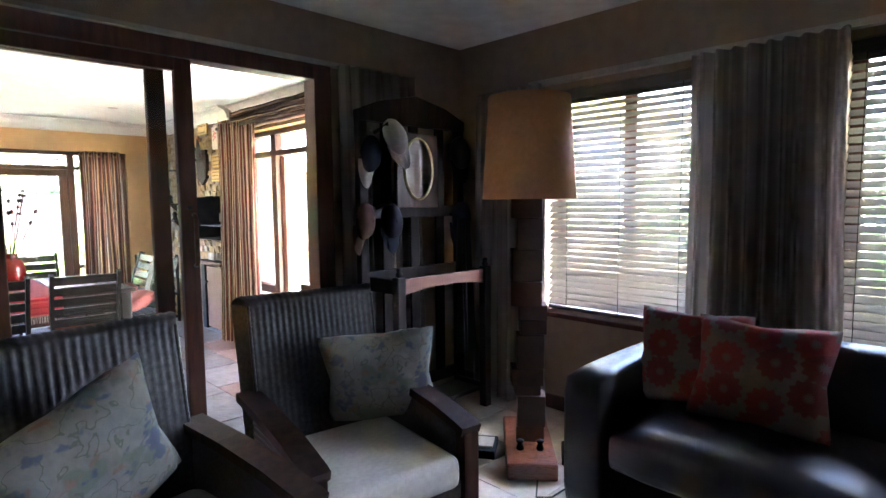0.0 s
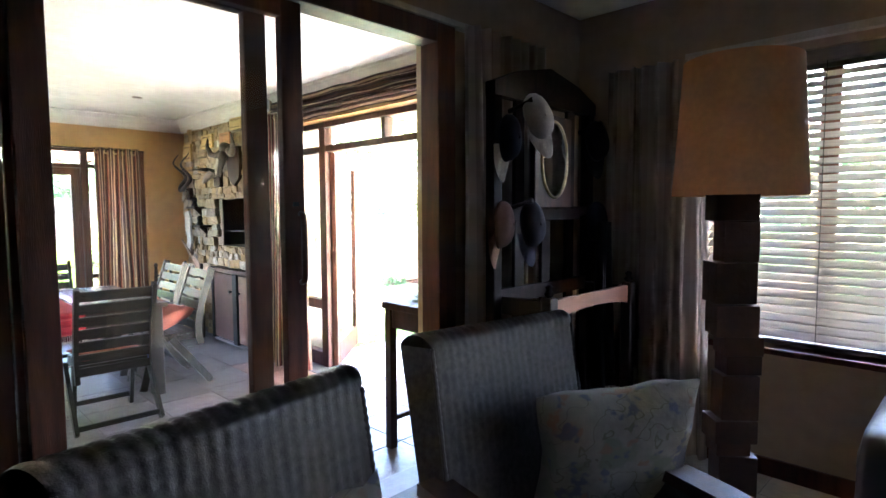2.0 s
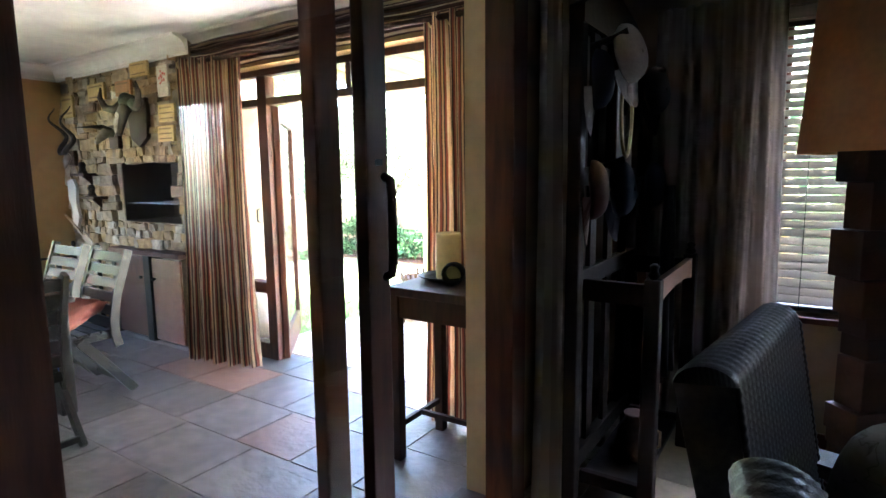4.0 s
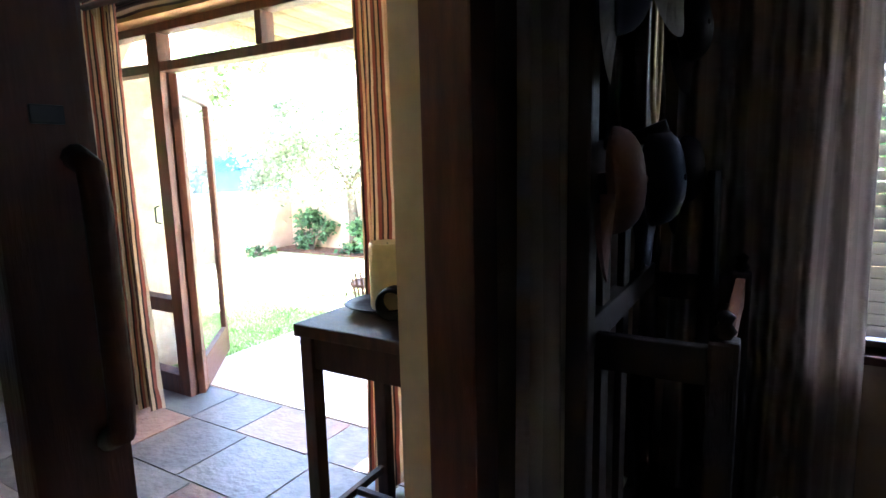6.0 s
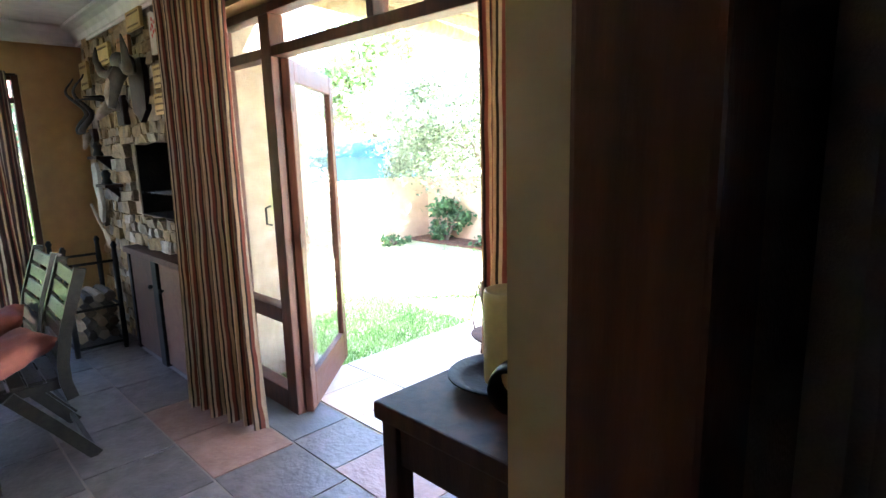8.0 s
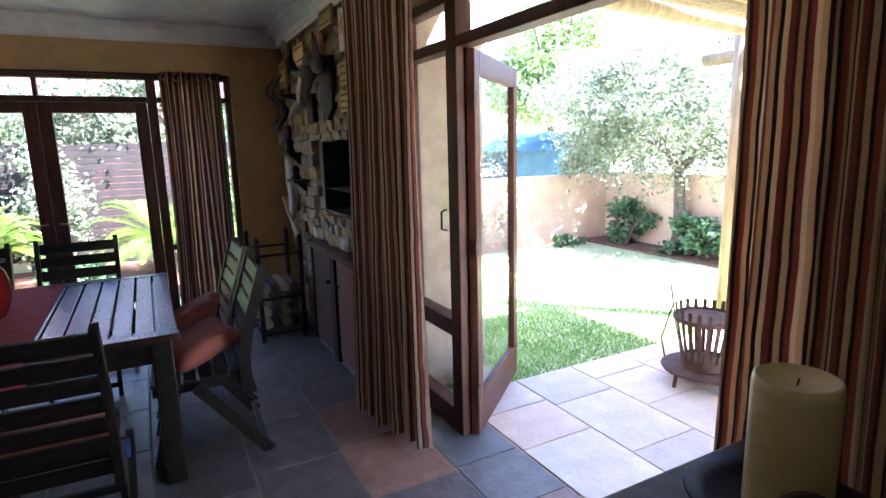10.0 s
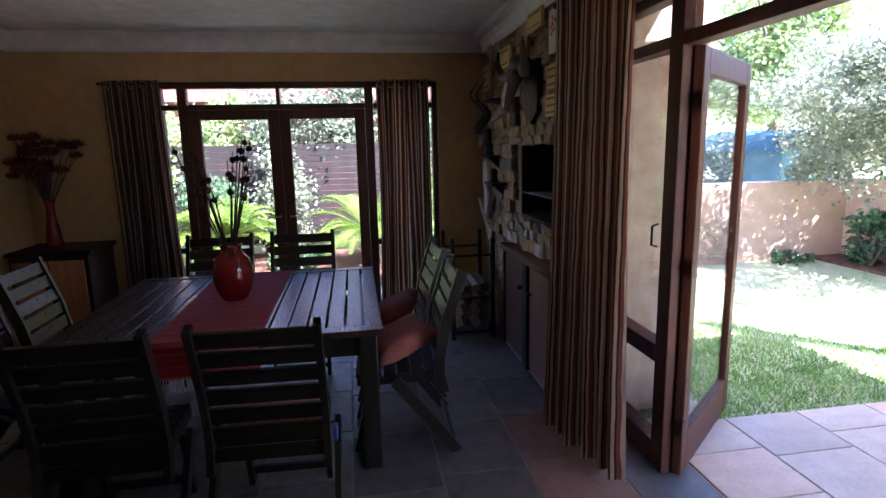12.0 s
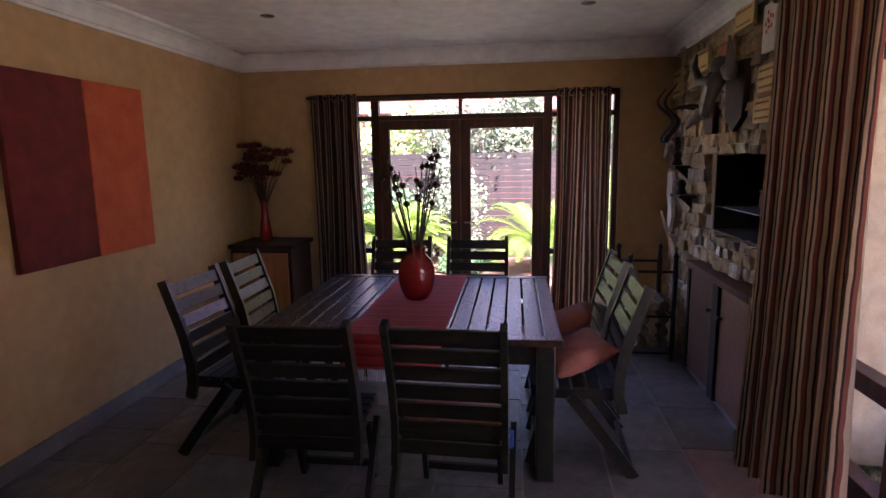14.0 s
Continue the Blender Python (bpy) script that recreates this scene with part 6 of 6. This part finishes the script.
TURNED = Matrix.Translation((-0.095, -0.02, 0)) @ Matrix.Rotation(radians(6), 4, "Z") @ Matrix.Translation((0.12, 0.02, 0))
part("mirror_frame", box(B(), -0.134, -0.205, 1.30, -0.105, 0.165, 1.75, 0.006), M["dark_wood"], hs, m=TURNED)
bm = B()
n = 40
o = [bm.verts.new((-0.1035, -0.02 + 0.125 * math.cos(6.2832 * k / n), 1.535 + 0.178 * math.sin(6.2832 * k / n))) for k in range(n)]
q = [bm.verts.new((-0.1005, v.co.y, v.co.z)) for v in o]
bm.faces.new(o[::-1]), bm.faces.new(q)
for k in range(n):
    bm.faces.new((o[k], o[(k + 1) % n], q[(k + 1) % n], q[k]))
part("mirror", bm, M["mirror"], hs, "oval mirror glass", m=TURNED)
bm = B()
tube(bm, [(-0.10, -0.02 + 0.13 * math.cos(6.2832 * k / n), 1.535 + 0.183 * math.sin(6.2832 * k / n)) for k in range(n + 1)], 0.007, 8, False)
part("mirror_rim", bm, M["brass"], hs, smooth=True, m=TURNED)
PEGS = [(-0.31, 1.74), (-0.31, 1.30), (0.29, 1.70), (0.31, 1.25)]
for y, z in PEGS:
    bm = B()
    tube(bm, [(-0.13, y, z), (-0.05, y, z + 0.02), (0.0, y, z + 0.035)], [0.012, 0.01, 0.014], 8)
    part("peg", bm, M["stand_wood"], hs, smooth=True)


HUNG = Matrix(((0, 0, 1, 0), (-1, 0, 0, 0), (0, -1, 0, 0), (0, 0, 0, 1)))  # crown outwards, peak down


def cap(x, y, z, tilt, turn, material, label, peak=None):
    c = thing("cap", x, y, z, 0, label, "cap", "caps on the hall stand")
    c.matrix_basis = pose(x, y, z, tilt, 0, turn) @ HUNG @ Matrix.Diagonal((0.78, 1.08, 0.62, 1))
    bm = B()
    seg, rows = 20, 7
    rr = [[bm.verts.new((0.085 * math.cos(a) * math.cos(e) ** 0.8, 0.098 * math.sin(a) * math.cos(e) ** (0.62 if math.sin(a) > 0 else 0.95), 0.105 * math.sin(e) ** 0.9 + 0.006 * math.sin(3 * a) * math.cos(e))) for a in (6.2832 * k / seg for k in range(seg))] for e in (math.pi / 2 * j / rows for j in range(rows))]
    topv = bm.verts.new((0, 0, 0.106))
    for a, b in zip(rr, rr[1:]):
        for k in range(seg):
            bm.faces.new((a[k], a[(k + 1) % seg], b[(k + 1) % seg], b[k]))
    for k in range(seg):
        bm.faces.new((rr[-1][k], rr[-1][(k + 1) % seg], topv))
    bmesh.ops.solidify(bm, geom=list(bm.faces), thickness=0.003)
    part("crown", bm, material, c, smooth=True)
    bm = B()
    inn, out = [], []
    for k in range(13):
        a = radians(20 + 140 * k / 12)
        inn.append(bm.verts.new((0.085 * math.cos(a), 0.098 * math.sin(a), 0.002)))
        out.append(bm.verts.new((0.085 * math.cos(a) * 1.02, 0.098 * math.sin(a) + 0.085 * math.sin(math.pi * k / 12) ** 0.6, -0.010 - 0.035 * abs(math.cos(a)) ** 1.5)))
    for k in range(12):
        bm.faces.new((inn[k], inn[k + 1], out[k + 1], out[k]))
    bmesh.ops.solidify(bm, geom=list(bm.faces), thickness=0.004)
    part("peak", bm, peak or material, c, smooth=True)
    bm = B()
    bmesh.ops.create_icosphere(bm, subdivisions=1, radius=0.008, matrix=Matrix.Translation((0, 0, 0.106)))
    part("button", bm, material, c)


cap(-2.37, 2.25, 1.90, 24, -20, M["white_cloth"], "off-white cap hanging on a peg")
cap(-2.44, 2.12, 1.80, -6, 8, M["navy"], "navy cap with a pale peak hanging below a white cap", M["white_cloth"])
cap(-2.43, 2.06, 1.42, -12, 20, M["pink_cloth"], "faded pink cap hanging on a peg")
cap(-2.38, 2.22, 1.42, 6, -8, M["navy"], "navy cap hanging on a peg")
cap(-2.40, 2.82, 1.84, 8, -24, M["black"], "black cap hanging on a peg")
cap(-2.40, 2.82, 1.42, -6, -10, M["navy"], "dark cap hanging on a peg")
# dark coat on the stand and things on its tray
ct = thing("coat", -2.30, 2.75, 0, 0, "dark coat hanging on the hall stand", "coat")
part("cloth", drape(B(), -0.05, 0.05, 0.55, 1.42, 0.05, 3, 31, 0.8), M["black"], ct, smooth=True, m=pose(0, 0, 0, 0, 0, 90))
bt = thing("copper_jug", -2.33, 2.39, L + 0.126, 0, "small copper jug on the stand's lower tray", "jug")
bm = B()
lathe(bm, [(0.05, 0), (0.06, 0.01), (0.075, 0.06), (0.06, 0.12), (0.035, 0.16), (0.045, 0.19), (0.04, 0.19)], seg=24)
part("body", bm, M["rust"], bt, smooth=True)
bm = B()
tube(bm, [(0.05, 0, 0.15), (0.10, 0, 0.13), (0.10, 0, 0.07), (0.07, 0, 0.05)], 0.006, 8)
part("handle", bm, M["brass"], bt, smooth=True)

# lounge curtains
curtain("curtain", -2.585, 2.30, 90, -0.27, 0.30, L + 0.02, 2.305, 0.085, 8, M["grey_curtain"], 41, "grey-taupe curtain gathered beside the sliding door", False, "lounge curtains")
curtain("curtain", -2.16, 3.03, 0, -0.27, 0.25, L + 0.02, 2.235, 0.075, 7, M["grey_curtain"], 43, "grey-taupe curtain in the corner by the window", False, "lounge curtains")
curtain("curtain", -0.68, 3.04, 0, -0.33, 0.32, L + 0.02, 2.235, 0.075, 9, M["grey_curtain"], 47, "grey-taupe curtain between the two windows", False, "lounge curtains")
curtain("curtain", 0.22, 3.04, 0, -0.19, 0.19, L + 0.02, 2.235, 0.09, 5, M["grey_curtain"], 49, "grey-taupe curtain beside the second window", False, "lounge curtains")

# ---- stones, tiles and grass ----
def rough_block(seed):
    """A unit stone, hewn and uneven."""
    bm = bmesh.new()
    bmesh.ops.create_cube(bm, size=1)
    bmesh.ops.bevel(bm, geom=bm.edges[:], offset=0.07, segments=1, affect="EDGES")
    r = random.Random(seed)
    for v in bm.verts:
        v.co += Vector((r.uniform(-0.09, 0.06), r.uniform(-0.22, 0.16), r.uniform(-0.13, 0.10)))
    return finish("stone", bm, M["stone"])


stones = [rough_block(s) for s in range(10)]
host = bpy.data.objects["wall_chimney"]
rnd = random.Random(17)
z = 0.01
count = 0
rest = bmesh.new()
while z < 2.50:
    band = 0.86 < z < 1.06
    h = rnd.uniform(0.055, 0.075) if band else rnd.uniform(0.05, 0.115)
    x = DX + 0.005
    while x < -5.97:
        w = rnd.uniform(0.06, 0.13) if band else rnd.uniform(0.07, 0.15) if rnd.random() < 0.55 else rnd.uniform(0.15, 0.29)
        x1 = min(x + w, -5.95)
        zc, xc = z + h / 2, (x + x1) / 2
        hole = FX0 - 0.04 < xc < FX1 + 0.04 and FZ0 - 0.01 < zc + h * 0.3 and zc - h * 0.3 < FZ1
        cup = -7.29 < xc < -6.12 and zc < 0.84
        if not hole and not cup:
            d = rnd.uniform(0.045, 0.085)
            m = Matrix.Translation((xc, 2.935 - d / 2 + 0.008, zc + rnd.uniform(-0.006, 0.006))) @ Matrix.Rotation(radians(rnd.uniform(-4, 4)), 4, "Y") @ Matrix.Rotation(radians(rnd.uniform(-5, 5)), 4, "Z") @ Matrix.Diagonal((x1 - x + 0.004, d, h + 0.006, 1))
            me = rnd.choice(stones)
            if xc > -7.75 and z > 0.2 and count < 300:
                o = new("stone", me)
                o.parent, o.matrix_basis = host, m
                count += 1
            else:
                old = len(rest.verts)
                rest.from_mesh(me)
                rest.verts.ensure_lookup_table()
                for v in rest.verts[old:]:
                    v.co = m @ v.co
        x = x1
    z += h
o = new("stone_rest", finish("stone_rest", rest, M["stone"]))
o.parent = host
o["kind"] = "stuff"


def tile_mesh(name, material):
    bm = bmesh.new()
    bmesh.ops.create_cube(bm, size=1)
    bmesh.ops.bevel(bm, geom=[e for e in bm.edges if all(v.co.z > 0 for v in e.verts)], offset=0.008, segments=1, affect="EDGES")
    return finish(name, bm, material)


TILES = {k: tile_mesh("tile", M[k]) for k in ("tile_grey", "tile_red", "tile_blue", "lounge_tile", "patio_grey", "patio_red")}


def lay(host_name, x0, x1, y0, y1, top, row, wmin, wmax, seed, kinds, special=None, gap=0.012, index=-1):
    rnd = random.Random(seed)
    hosts = [o for o in bpy.data.objects if o.name.split(".")[0] == host_name]
    host = hosts[index]
    y = y0
    while y < y1 - 0.02:
        ya = min(y + row, y1)
        if y1 - ya < 0.12:
            ya = y1
        x = x0 - rnd.uniform(0, wmin * 0.8)
        while x < x1:
            w = rnd.uniform(wmin, wmax)
            a, b = max(x, x0), min(x + w, x1)
            if b - a > 0.03:
                k = rnd.choices(list(kinds), list(kinds.values()))[0]
                if special and special(a, b, y, ya):
                    k = special(a, b, y, ya)
                o = new("tile", TILES[k])
                o.parent = host
                o.matrix_basis = Matrix.Translation(((a + b) / 2, (y + ya) / 2, top - 0.011)) @ Matrix.Rotation(radians(rnd.uniform(-0.15, 0.15)), 4, "X") @ Matrix.Diagonal((b - a - gap, ya - y - gap, 0.022, 1))
            x += w
        y = ya


slate = {"tile_grey": 0.85, "tile_red": 0.11, "tile_blue": 0.04}
rust = lambda a, b, c, d: "tile_red" if c <= 2.45 < d and a < -5.2 < b + 0.15 and b < -4.7 else ""
lay("floor", DX - 0.2, DE, DS, DN + 0.30, 0.0, 0.44, 0.38, 0.62, 5, slate, rust, index=-1)
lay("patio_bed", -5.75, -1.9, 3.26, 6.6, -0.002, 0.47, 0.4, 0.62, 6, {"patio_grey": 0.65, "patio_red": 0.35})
lay("floor", LX - 0.01, 3.0, -3.1, LY, L, 0.40, 0.40, 0.401, 7, {"lounge_tile": 1}, gap=0.006, index=0)

# grass near the patio: many short blades
rng = np.random.default_rng(3)
n = 70000
gx, gy = rng.uniform(-9.0, -5.76, n), rng.uniform(3.3, 8.6, n)
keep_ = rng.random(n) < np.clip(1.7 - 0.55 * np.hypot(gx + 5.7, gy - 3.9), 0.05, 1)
gx, gy = gx[keep_], gy[keep_]
n = len(gx)
ang, hgt, lean_ = rng.uniform(0, 6.28, n), rng.uniform(0.02, 0.045, n), rng.normal(0, 0.018, (n, 2))
wx, wy = np.cos(ang) * 0.0055, np.sin(ang) * 0.0055
v = np.zeros((n, 3, 3))
v[:, 0], v[:, 1] = np.c_[gx - wx, gy - wy, np.full(n, -0.061)], np.c_[gx + wx, gy + wy, np.full(n, -0.061)]
v[:, 2] = np.c_[gx + lean_[:, 0], gy + lean_[:, 1], -0.06 + hgt]
me = bpy.data.meshes.new("grass")
me.from_pydata(v.reshape(-1, 3).tolist(), [], np.arange(3 * n).reshape(-1, 3).tolist())
me.materials.append(M["grass_blade"])
tagged(new("grass", me), "short green lawn grass beside the patio", "grass", kind="stuff")
